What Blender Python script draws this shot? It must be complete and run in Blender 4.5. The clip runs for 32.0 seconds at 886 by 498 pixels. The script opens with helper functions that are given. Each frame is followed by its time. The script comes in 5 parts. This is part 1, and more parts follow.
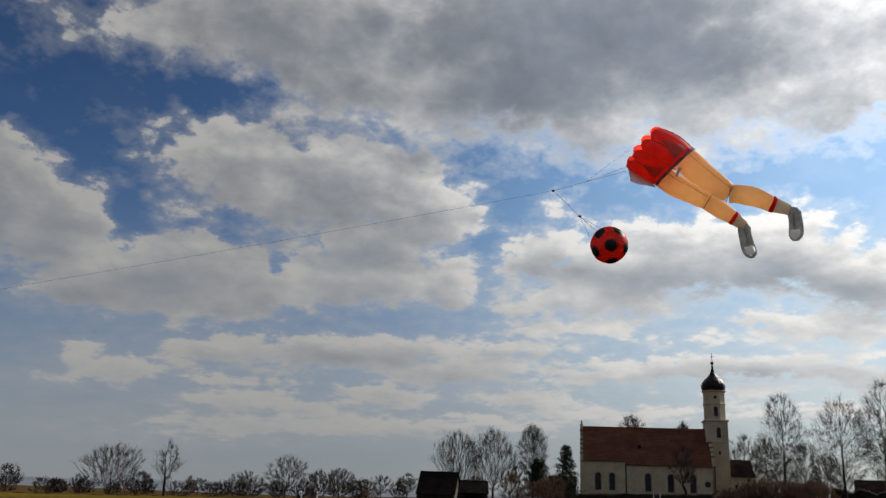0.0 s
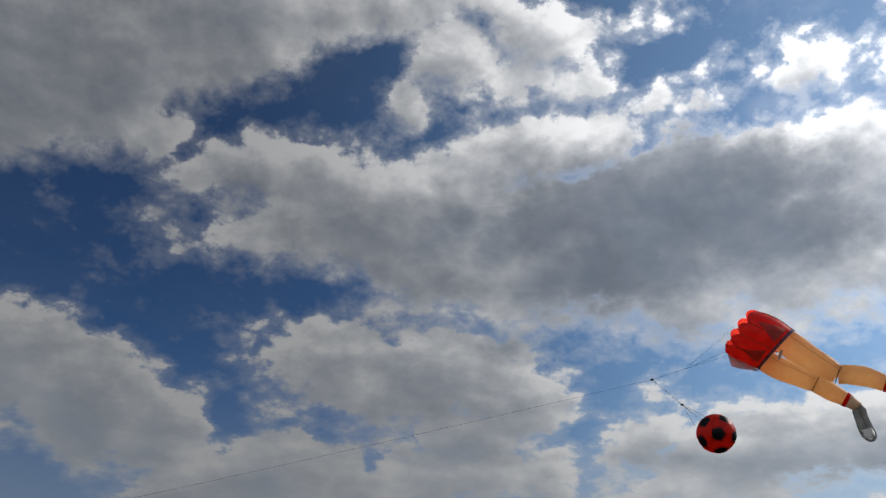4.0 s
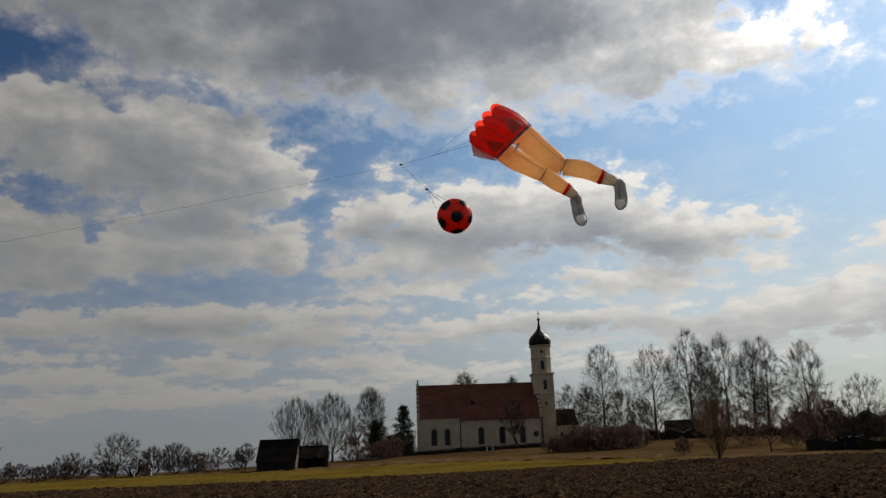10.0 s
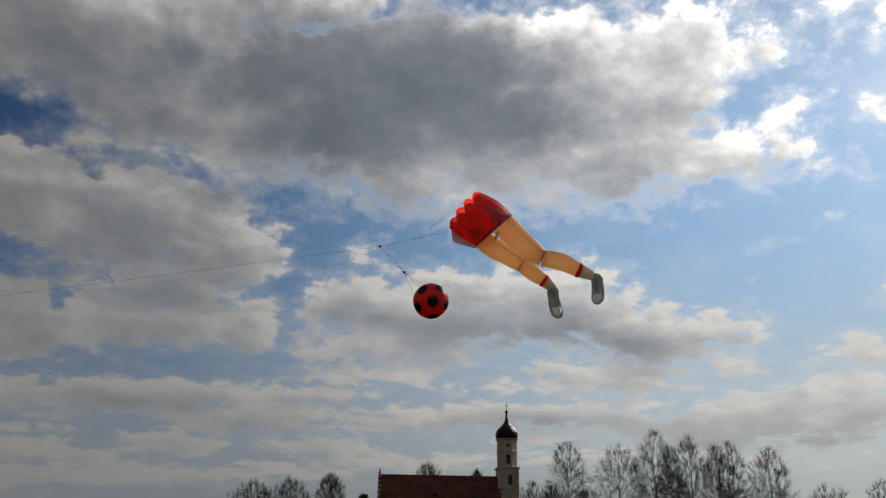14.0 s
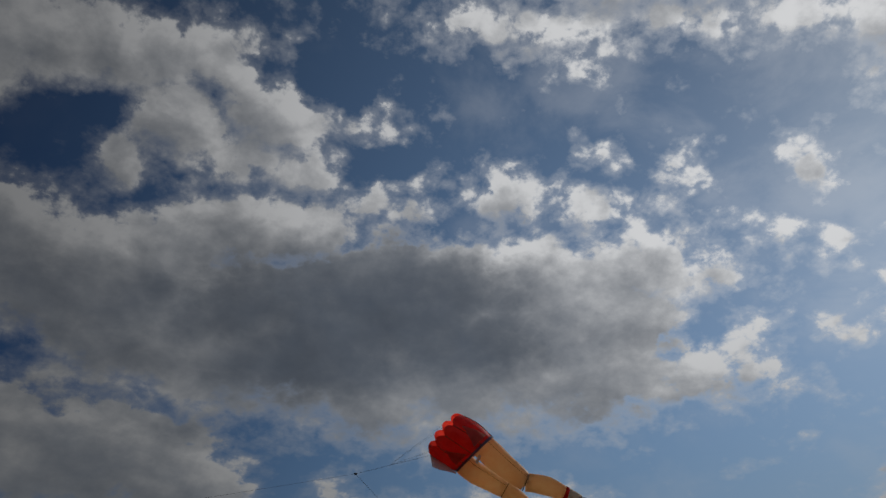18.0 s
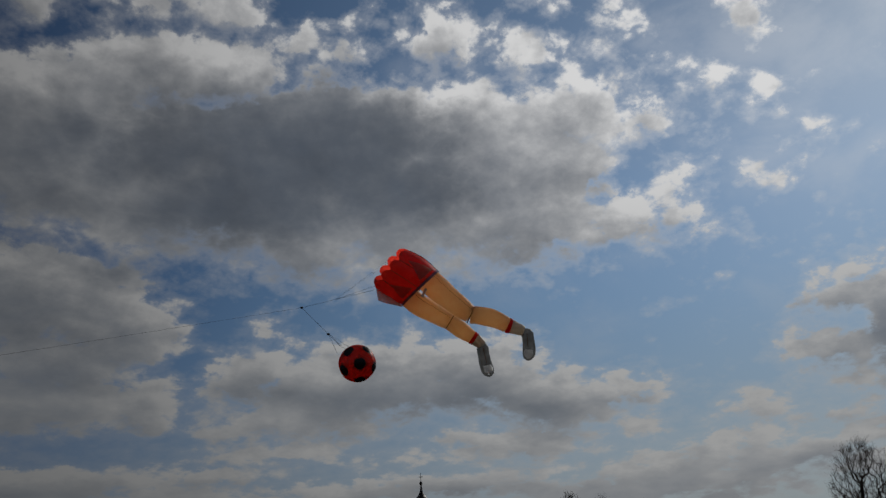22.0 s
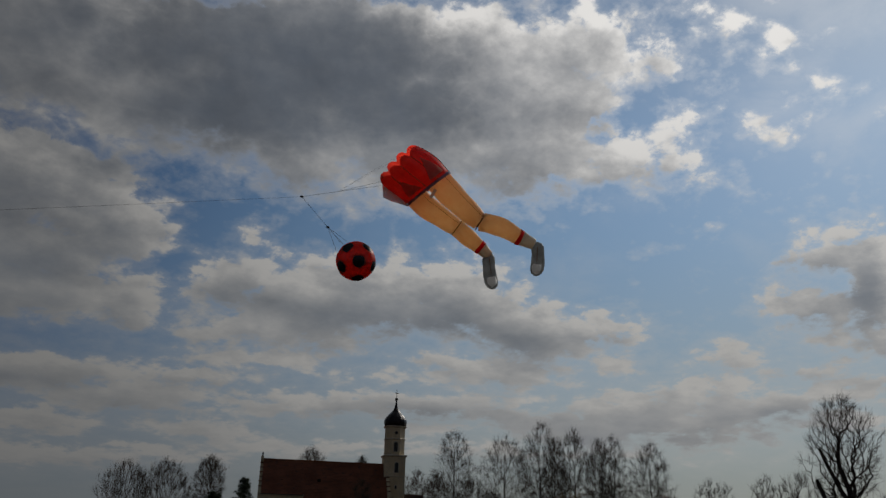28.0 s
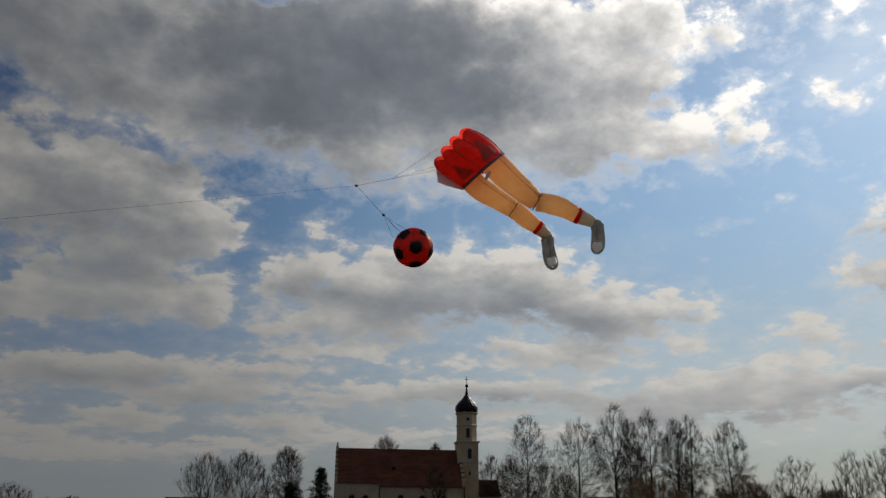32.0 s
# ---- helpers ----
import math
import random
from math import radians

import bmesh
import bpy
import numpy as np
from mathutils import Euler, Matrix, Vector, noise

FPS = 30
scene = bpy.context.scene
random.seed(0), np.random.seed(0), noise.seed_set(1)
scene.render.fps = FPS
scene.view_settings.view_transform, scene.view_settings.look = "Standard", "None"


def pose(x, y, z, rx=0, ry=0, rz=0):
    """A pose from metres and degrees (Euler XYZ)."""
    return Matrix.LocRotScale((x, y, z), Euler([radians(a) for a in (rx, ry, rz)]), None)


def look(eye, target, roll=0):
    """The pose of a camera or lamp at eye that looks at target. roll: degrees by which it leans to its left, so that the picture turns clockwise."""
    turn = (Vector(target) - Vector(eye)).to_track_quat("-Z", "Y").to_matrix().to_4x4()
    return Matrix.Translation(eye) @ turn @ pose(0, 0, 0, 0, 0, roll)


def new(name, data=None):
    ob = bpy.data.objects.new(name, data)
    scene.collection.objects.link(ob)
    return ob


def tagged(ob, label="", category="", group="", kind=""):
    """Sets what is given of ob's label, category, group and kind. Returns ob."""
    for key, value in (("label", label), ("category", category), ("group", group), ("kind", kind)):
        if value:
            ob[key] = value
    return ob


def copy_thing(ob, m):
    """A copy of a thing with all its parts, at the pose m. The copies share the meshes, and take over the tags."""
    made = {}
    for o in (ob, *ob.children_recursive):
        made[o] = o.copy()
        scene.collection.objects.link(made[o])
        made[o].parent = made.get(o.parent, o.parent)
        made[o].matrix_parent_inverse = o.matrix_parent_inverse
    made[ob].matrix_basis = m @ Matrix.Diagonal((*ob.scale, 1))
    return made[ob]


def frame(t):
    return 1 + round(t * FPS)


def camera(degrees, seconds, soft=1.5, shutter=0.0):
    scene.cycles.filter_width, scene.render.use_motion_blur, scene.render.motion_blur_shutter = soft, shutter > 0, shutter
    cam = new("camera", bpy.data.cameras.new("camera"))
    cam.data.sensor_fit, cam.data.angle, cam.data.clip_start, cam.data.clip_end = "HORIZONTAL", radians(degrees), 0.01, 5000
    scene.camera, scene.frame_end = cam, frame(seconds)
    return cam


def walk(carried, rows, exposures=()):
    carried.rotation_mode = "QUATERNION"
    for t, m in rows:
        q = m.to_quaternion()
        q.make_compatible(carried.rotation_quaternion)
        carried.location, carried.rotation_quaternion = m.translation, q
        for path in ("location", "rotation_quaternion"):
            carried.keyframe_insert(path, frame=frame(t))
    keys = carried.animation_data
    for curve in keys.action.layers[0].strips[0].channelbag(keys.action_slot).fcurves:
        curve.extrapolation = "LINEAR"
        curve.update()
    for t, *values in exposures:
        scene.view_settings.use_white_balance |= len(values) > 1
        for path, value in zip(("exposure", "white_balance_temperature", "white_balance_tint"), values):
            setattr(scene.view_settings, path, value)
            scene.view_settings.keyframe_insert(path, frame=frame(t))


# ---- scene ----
cam = camera(55.5, 32.0, soft=1.45)
# seconds, heading, tilt, roll: a hand-held camera that turns after the kite
TURNS = (
    (0.0, -0.47, 16.43, -2.24),
    (0.5, -0.46, 17.73, -1.75),
    (1.0, -0.14, 23.48, -0.86),
    (1.5, 0.71, 26.87, -0.43),
    (2.0, 1.34, 23.83, -0.92),
    (2.5, 1.91, 21.77, -1.48),
    (3.0, 2.70, 23.73, -1.76),
    (3.5, 4.62, 26.91, -1.78),
    (5.5, 8.44, 30.63, -3.04),
    (6.0, 6.70, 25.48, -4.33),
    (6.5, 1.35, 21.58, -2.28),
    (7.0, -0.23, 20.34, -1.10),
    (7.5, -0.67, 17.21, -0.69),
    (8.0, -2.28, 16.93, -0.31),
    (8.5, -2.15, 13.04, 1.13),
    (9.0, -3.96, 12.29, 0.78),
    (9.5, -6.84, 13.68, 1.29),
    (10.0, -11.21, 14.00, 1.93),
    (10.5, -12.11, 17.78, 0.58),
    (11.0, -12.27, 18.36, 0.66),
    (11.5, -12.29, 18.15, 0.30),
    (12.0, -11.76, 18.20, 0.14),
    (12.5, -11.36, 18.18, -0.29),
    (13.0, -11.70, 17.98, -0.75),
    (13.5, -13.05, 18.82, -0.64),
    (15.5, -14.61, 22.25, -0.62),
    (16.0, -13.86, 24.18, -0.22),
    (16.5, -13.63, 29.23, 0.14),
    (17.0, -13.59, 32.15, 0.24),
    (17.5, -13.80, 34.97, 0.38),
    (18.0, -15.18, 35.20, 1.24),
    (18.5, -16.13, 36.26, 1.47),
    (19.0, -17.14, 36.17, 1.48),
    (19.5, -18.17, 36.10, 1.22),
    (20.0, -19.23, 34.29, 0.86),
    (20.5, -19.63, 30.18, 1.08),
    (21.0, -19.58, 26.23, 1.36),
    (21.5, -19.59, 25.64, 2.09),
    (22.0, -19.26, 24.47, 3.24),
    (22.5, -19.22, 22.13, 3.30),
    (23.0, -19.45, 20.61, 2.46),
    (23.5, -19.32, 16.03, 2.27),
    (24.0, -16.85, 13.31, 3.33),
    (24.5, -16.71, 13.29, 2.73),
    (25.0, -17.21, 13.62, 2.37),
    (25.5, -18.80, 15.54, 2.00),
    (27.5, -21.39, 19.14, -1.45),
    (28.0, -21.88, 19.31, -1.68),
    (28.5, -22.38, 19.55, -1.65),
    (29.0, -21.88, 19.41, -1.34),
    (29.5, -17.88, 19.26, -0.81),
    (30.0, -16.89, 18.97, -0.91),
    (30.5, -16.81, 18.67, -1.03),
    (31.0, -16.77, 18.50, -0.78),
    (31.5, -16.85, 18.37, -0.89),
    (32.0, -16.88, 18.31, -0.53),
)
# seconds, east, north: a few slow steps over the field
STEPS = ((0.0, 1.0, 1.0), (5.5, 0.8, 0.2), (9.0, 0.4, -0.2), (10.0, 0.2, 0.0), (13.0, 0.15, 0.1), (16.0, 0.1, 0.5), (20.0, -0.1, 1.1), (23.0, -0.35, 1.75), (25.0, -0.7, 2.5), (28.0, -0.15, 3.6), (30.0, -0.05, 3.9), (32.0, 0.15, 3.8))


def stand(t):
    when, east, north = zip(*STEPS)
    return float(np.interp(t, when, east)), float(np.interp(t, when, north)), 1.6


EXPOSURES = ((0.0, 0.28, 6560, 10), (1.0, -0.17, 6320, 10), (2.0, -0.12, 6300, 10), (3.0, -0.08, 6270, 10), (6.0, 0.0, 6260, 10), (7.0, -0.15, 6400, 10), (8.0, -0.01, 6570, 10), (9.0, 0.33, 6680, 10), (10.0, -0.01, 6800, 10), (11.0, -0.30, 6720, 10), (13.0, -0.22, 6700, 10), (16.0, -0.65, 6450, 10), (17.0, -0.88, 6320, 10), (18.0, -1.28, 6230, 10), (20.0, -1.30, 6230, 10), (22.0, -1.20, 6330, 10), (23.0, -0.80, 6470, 10), (24.0, 0.02, 6800, 10), (25.0, 0.0, 6820, 10), (28.0, -1.01, 6560, 10), (29.0, -0.96, 6600, 10), (30.0, -0.50, 6690, 10), (32.0, -0.39, 6770, 10))
walk(cam, [(t, pose(*stand(t), 90 + tilt, roll, heading)) for t, heading, tilt, roll in TURNS], EXPOSURES)

# ---- world: blue sky with banks of spring cumulus, sun high at the side ----
SUN_AZ, SUN_EL = 57.0, 36.0
world = bpy.data.worlds.new("sky")
scene.world = world
world.use_nodes = True
wt = world.node_tree
wt.nodes.clear()


def node(tree, kind, operation=None, use_clamp=None, data_type=None, blend_type=None, gradient_type=None, vector_type=None, interpolation_type=None):
    n = tree.nodes.new(kind)
    if operation:
        n.operation = operation
    if use_clamp:
        n.use_clamp = True
    if data_type:
        n.data_type = data_type
    if blend_type:
        n.blend_type = blend_type
    if gradient_type:
        n.gradient_type = gradient_type
    if vector_type:
        n.vector_type = vector_type
    if interpolation_type:
        n.interpolation_type = interpolation_type
    return n


def math_node(tree, op, a, b=None, c=None, clamp=False):
    n = node(tree, "ShaderNodeMath", operation=op, use_clamp=clamp)
    for i, v in enumerate((a, b, c)):
        if v is None:
            continue
        if isinstance(v, (int, float)):
            n.inputs[i].default_value = v
        else:
            tree.links.new(v, n.inputs[i])
    return n.outputs[0]


def vec_node(tree, op, a, b=None, scale=None):
    n = node(tree, "ShaderNodeVectorMath", operation=op)
    for i, v in enumerate((a, b)):
        if v is None:
            continue
        if isinstance(v, tuple):
            n.inputs[i].default_value = v
        else:
            tree.links.new(v, n.inputs[i])
    if scale is not None:
        n.inputs["Scale"].default_value = scale
    return n.outputs[0]


def noise_node(tree, vector, scale, detail=6.0, rough=0.55, warp=0.0):
    n = node(tree, "ShaderNodeTexNoise")
    n.inputs["Scale"].default_value = scale
    n.inputs["Detail"].default_value = detail
    n.inputs["Roughness"].default_value = rough
    n.inputs["Distortion"].default_value = warp
    if vector is not None:
        tree.links.new(vector, n.inputs["Vector"])
    return n


def step_node(tree, value, low, high, to_low=0.0, to_high=1.0):
    n = node(tree, "ShaderNodeMapRange", interpolation_type="SMOOTHSTEP")
    tree.links.new(value, n.inputs["Value"])
    for key, v in (("From Min", low), ("From Max", high), ("To Min", to_low), ("To Max", to_high)):
        n.inputs[key].default_value = v
    return n.outputs["Result"]


def mix_node(tree, factor, a, b, blend="MIX"):
    n = node(tree, "ShaderNodeMix", data_type="RGBA", blend_type=blend)
    for socket, v in ((n.inputs[0], factor), (n.inputs[6], a), (n.inputs[7], b)):
        if isinstance(v, (int, float)):
            socket.default_value = v
        elif isinstance(v, tuple):
            socket.default_value = (*v, 1.0)
        else:
            tree.links.new(v, socket)
    return n.outputs[2]


# Cloud banks: azimuth, elevation, half width, half height, lean in degrees, density.
CLOUD, GREY, CLEAR = [], [], []
CLOUD += [  # upper left bank
    (-39.3, 36.0, 11.6, 6.3, 18, 1.00), (-27.7, 41.7, 11.7, 4.8, 23, 1.00),
    (-18.4, 44.7, 7.3, 2.6, 21, 1.00), (-30.9, 33.9, 3.3, 2.2, 13, 1.00),
    (-41.0, 31.3, 4.3, 2.4, 19, 1.00), (-35.8, 44.0, 21.8, 4.1, 19, 1.00),
]
CLOUD += [  # torn cloud between the banks
    (-6.7, 42.2, 5.5, 3.5, 1, 0.70), (0.3, 43.8, 6.0, 2.5, -2, 0.75),
    (-10.7, 38.7, 2.9, 2.6, 3, 0.30), (-2.7, 39.6, 4.1, 2.0, -1, 0.70),
    (5.4, 44.7, 4.7, 1.3, -5, 0.70), (10.3, 38.2, 2.7, 1.8, -7, 0.50),
    (16.7, 39.5, 3.4, 1.2, -11, 0.20), (21.8, 38.4, 3.5, 2.4, 4, 0.90),
]
CLOUD += [  # bright left end of the great bank
    (-20.5, 33.2, 8.0, 2.7, 11, 1.00), (-13.8, 30.8, 10.1, 4.0, 5, 1.00),
    (-26.0, 31.9, 4.2, 2.1, 11, 0.90), (-20.5, 28.5, 6.4, 2.1, 8, 0.80),
    (-26.9, 27.7, 2.0, 0.9, 11, 0.80), (-7.0, 28.2, 8.6, 4.2, 2, 1.00),
    (-10.6, 24.9, 2.5, 1.5, 4, 0.90), (-0.4, 35.5, 10.3, 2.9, 11, 1.00),
    (-2.2, 25.2, 6.2, 2.3, -10, 1.00), (-29.4, 28.5, 1.6, 0.9, 12, 0.50),
]
CLOUD += [  # great bank
    (-8.3, 31.5, 9.0, 4.6, 7, 1.00), (1.1, 29.1, 11.2, 5.5, 2, 1.00),
    (13.8, 29.3, 16.1, 7.2, 1, 1.00), (24.8, 29.2, 10.3, 7.2, -3, 1.00),
    (31.8, 32.4, 6.1, 3.6, -6, 1.00), (37.3, 31.3, 3.3, 1.9, -9, 1.00),
    (28.6, 24.8, 6.1, 2.4, 9, 1.30), (33.6, 25.1, 5.2, 1.8, -2, 1.60),
    (37.8, 25.1, 1.9, 1.8, -8, 1.50), (38.2, 27.0, 1.3, 1.0, -9, 1.50),
    (15.3, 24.4, 12.2, 2.5, 1, 1.00), (11.1, 36.3, 2.8, 1.1, -5, 1.00),
    (4.2, 36.0, 6.3, 2.6, 7, 1.00), (27.9, 37.4, 4.3, 1.9, -5, 0.80),
]
CLOUD += [  # left bank
    (-35.6, 18.4, 5.0, 3.9, 12, 1.00), (-30.2, 16.6, 5.0, 4.2, -10, 1.00),
    (-25.6, 15.5, 3.5, 3.1, -11, 1.00), (-18.9, 13.8, 7.4, 2.3, 10, 1.00),
    (-12.9, 13.8, 3.0, 1.5, 4, 1.00), (-35.0, 14.3, 2.9, 0.7, 7, 0.80),
    (-17.9, 17.2, 2.2, 1.0, 6, 0.90),
]
CLOUD += [  # left bank foot
    (-18.5, 13.3, 7.8, 2.6, 9, 1.00), (-23.7, 16.5, 1.7, 2.0, -14, 1.00),
    (-18.1, 16.7, 1.8, 1.0, 6, 0.90), (-23.0, 12.1, 4.1, 1.9, 5, 1.00),
    (-14.3, 12.0, 5.7, 1.5, 11, 1.00), (-21.0, 6.9, 3.8, 0.8, 7, 0.90),
    (-23.3, 7.7, 1.2, 0.7, 3, 0.80), (-14.0, 6.8, 3.1, 0.5, 4, 0.80),
    (-9.3, 5.3, 2.9, 0.4, 3, 0.80),
]
CLOUD += [  # centre bank
    (-14.8, 21.2, 6.1, 2.7, 5, 1.00), (-6.7, 20.6, 8.4, 3.6, -2, 1.00),
    (-1.4, 19.2, 4.1, 3.3, 1, 1.00), (-15.4, 22.6, 4.5, 1.1, 5, 1.00),
    (-5.3, 16.6, 6.6, 2.5, 2, 1.00), (-6.4, 14.5, 7.6, 1.8, 3, 1.00),
]
CLOUD += [  # centre bank foot
    (-9.5, 19.2, 9.3, 3.1, 7, 1.00), (-2.5, 20.9, 4.7, 2.6, -9, 1.00),
    (-2.6, 18.1, 4.0, 2.1, 5, 1.00), (-5.9, 13.7, 8.3, 1.8, 5, 1.00),
    (0.0, 14.1, 2.7, 1.7, 4, 1.00), (-14.9, 11.7, 3.5, 1.2, 12, 0.90),
    (-11.5, 13.3, 1.9, 1.5, 6, 1.00), (-15.8, 15.1, 3.5, 1.0, 17, 0.90),
    (-15.1, 21.2, 4.7, 2.9, 10, 1.00),
]
CLOUD += [  # church bank
    (15.3, 15.7, 8.7, 3.1, 3, 1.00), (22.4, 15.8, 5.8, 2.9, -2, 1.00),
    (27.5, 13.7, 5.5, 2.6, -13, 1.00), (32.2, 13.9, 3.5, 1.4, -9, 1.00),
    (6.2, 15.6, 3.7, 1.9, 12, 1.00), (8.9, 16.6, 3.2, 1.2, 1, 1.00),
    (11.4, 13.4, 7.8, 1.8, 1, 1.00), (9.8, 11.3, 5.2, 0.8, -2, 1.00),
    (18.7, 10.8, 1.5, 0.5, -1, 1.00), (25.5, 11.2, 5.9, 1.4, -2, 1.00),
    (33.0, 11.4, 3.1, 0.7, -4, 0.90), (7.8, 18.9, 1.5, 1.2, 2, 1.00),
    (34.5, 12.9, 1.7, 0.9, -4, 0.80),
]
CLOUD += [  # low bands
    (-6.5, 9.2, 8.0, 1.2, 4, 1.00), (4.5, 9.8, 3.8, 0.7, 2, 1.00),
    (-13.8, 8.7, 4.1, 1.0, 5, 1.00), (0.8, 8.2, 5.5, 0.9, 2, 1.00),
    (14.1, 8.6, 8.0, 0.7, 4, 1.00), (22.8, 9.1, 4.4, 0.9, -1, 1.00),
    (28.6, 8.3, 2.8, 0.5, -2, 1.00), (34.7, 8.9, 3.9, 0.9, 3, 1.00),
    (38.4, 9.6, 2.5, 1.0, 5, 1.00),
]
CLOUD += [  # lower bands
    (6.5, 6.4, 3.8, 0.7, -3, 0.90), (-12.7, 5.4, 4.1, 0.7, 3, 0.90),
    (-3.7, 6.4, 3.2, 0.7, 3, 0.90), (10.7, 5.4, 3.4, 0.7, 1, 0.85),
    (23.5, 7.3, 5.8, 0.4, -1, 0.85), (38.0, 6.9, 1.8, 0.7, -3, 0.90),
    (32.2, 6.9, 4.0, 0.5, -2, 0.85), (-2.5, 4.5, 10.5, 0.6, 2, 0.85),
    (23.4, 5.9, 10.8, 0.5, -0, 0.80), (-12.5, 3.7, 6.2, 0.5, 2, 0.80),
]
CLOUD += [  # sunny low clouds
    (47.5, 18.2, 3.0, 1.8, -7, 1.00), (46.4, 14.6, 4.0, 1.9, 0, 1.00),
    (49.7, 15.8, 1.9, 3.9, -6, 1.00), (40.6, 12.0, 2.3, 1.0, -3, 1.00),
    (47.4, 12.6, 2.4, 1.0, -4, 1.00), (46.0, 11.0, 3.9, 0.8, 2, 1.00),
    (40.4, 9.8, 4.2, 0.7, 4, 1.00), (34.7, 9.2, 5.5, 0.7, 3, 1.00),
    (47.4, 9.4, 3.5, 0.7, 2, 1.00), (46.5, 7.7, 2.8, 0.9, -2, 0.90),
    (38.9, 7.4, 5.2, 0.6, -1, 0.85), (50.8, 11.7, 2.4, 1.7, -5, 1.00),
]
CLOUD += [  # sunny wisps
    (30.7, 40.1, 2.8, 1.9, -22, 0.35), (36.2, 37.4, 3.4, 2.2, 7, 0.40),
    (46.0, 36.3, 2.6, 2.6, -5, 0.60), (38.1, 34.9, 0.9, 0.6, -10, 0.70),
    (42.1, 32.9, 2.3, 1.7, -40, 0.65), (46.1, 31.0, 3.5, 1.5, -35, 0.60),
    (48.8, 28.2, 2.2, 0.9, -34, 0.45), (41.6, 28.7, 1.6, 0.5, -11, 0.70),
    (44.4, 26.5, 2.3, 1.0, -11, 1.00), (46.3, 26.3, 1.4, 0.7, -12, 1.00),
    (50.2, 27.0, 1.0, 0.4, -14, 0.80), (42.8, 21.8, 0.6, 0.3, -9, 0.50),
    (40.7, 20.5, 0.6, 0.3, -8, 0.50),
]
CLOUD += [  # top left bank
    (-12.4, 45.3, 11.3, 2.6, 16, 1.00), (-4.0, 46.4, 4.5, 2.2, -10, 1.00),
    (0.8, 43.4, 6.7, 2.8, -10, 0.80), (8.9, 43.7, 4.6, 1.3, 1, 0.55),
    (-2.7, 40.2, 6.3, 2.2, 11, 0.65), (-9.4, 40.6, 3.6, 2.1, 15, 0.10),
    (4.4, 40.2, 5.2, 2.2, -1, 0.70), (12.9, 37.9, 3.4, 1.3, 3, 0.60),
]
CLOUD += [  # top bank
    (25.7, 49.3, 10.1, 1.8, -4, 1.00), (30.0, 46.6, 4.3, 1.2, -6, 0.90),
    (40.2, 47.5, 7.6, 1.9, -11, 1.00), (49.4, 45.2, 6.7, 1.7, -17, 1.00),
    (55.0, 43.1, 4.8, 2.1, -20, 1.00), (54.3, 40.1, 2.9, 1.6, -6, 0.90),
    (18.9, 50.1, 4.9, 1.5, -0, 0.90), (38.7, 51.1, 25.9, 3.1, -9, 1.00),
]
CLOUD += [  # long rolling crest
    (20.1, 8.9, 5.0, 1.0, -1, 1.00), (26.2, 8.0, 3.4, 0.8, -8, 1.00),
    (31.0, 7.5, 4.0, 1.1, 1, 1.00), (35.4, 8.1, 3.9, 1.2, 5, 1.00),
    (39.3, 8.4, 3.7, 1.1, 3, 1.00), (43.6, 8.7, 3.5, 1.2, 2, 1.00),
]
GREY += [  # dark heart of the great bank
    (11.0, 31.9, 12.7, 4.0, 0, 1.60), (11.2, 34.9, 7.8, 1.5, 6, 1.50),
    (3.1, 31.9, 4.1, 1.5, 25, 1.40), (17.8, 28.6, 8.6, 3.4, -0, 0.45),
    (5.9, 27.3, 8.2, 3.3, 5, 0.80),
]
GREY += [  # shaded undersides
    (18.4, 14.0, 8.9, 1.7, -1, 0.50), (26.8, 13.0, 4.0, 1.3, -3, 0.50),
    (9.0, 14.9, 4.7, 1.0, 1, 0.60), (-5.8, 13.0, 6.1, 1.0, 5, 0.20),
    (32.8, 13.0, 2.1, 0.7, -4, 0.70), (-6.4, 8.6, 6.9, 0.7, 4, 1.00),
    (16.0, 8.0, 9.1, 0.5, 0, 1.30), (30.6, 7.6, 6.8, 0.5, -2, 1.30),
    (3.1, 7.6, 4.5, 0.5, 2, 1.00), (35.6, 7.9, 3.5, 0.5, -3, 1.30),
    (-1.1, 22.7, 6.0, 1.7, 5, 0.10),
]
GREY += [  # shaded left banks
    (-29.9, 14.2, 4.6, 1.6, -16, 0.30), (-5.7, 15.5, 5.0, 1.3, 2, 0.10),
    (-19.6, 13.0, 5.5, 1.1, 6, 0.40),
]
GREY += [  # grey left shoulder
    (0.5, 30.8, 7.8, 2.8, 11, 0.90), (-5.0, 31.1, 5.9, 2.0, 14, 0.50),
]
GREY += [  # shaded belly of the crest
    (20.5, 8.1, 4.6, 0.5, -1, 1.60), (31.3, 6.7, 4.4, 0.6, -0, 1.60),
    (36.7, 7.0, 4.8, 0.8, 3, 1.70), (42.8, 7.3, 3.8, 0.9, 3, 1.70),
]
CLEAR += [  # blue gaps
    (35.1, 27.5, 1.5, 0.7, -7, 1.00), (6.9, 46.6, 4.2, 2.5, 6, 1.00),
    (10.7, 40.8, 4.9, 1.4, 4, 0.80), (-6.6, 42.5, 2.7, 1.4, 13, 0.60),
    (-13.5, 41.4, 3.2, 1.4, 17, 0.80), (33.7, 40.6, 1.0, 2.2, -8, 0.30),
]
CLEAR += [  # gaps of blue
    (-15.7, 16.5, 2.0, 0.5, -2, 0.90), (-11.5, 14.8, 1.0, 0.4, 28, 0.90),
    (2.5, 16.9, 1.0, 0.8, 3, 0.80), (-5.1, 23.2, 3.5, 0.5, -7, 0.50),
    (2.1, 23.0, 1.6, 0.7, 4, 0.60),
]
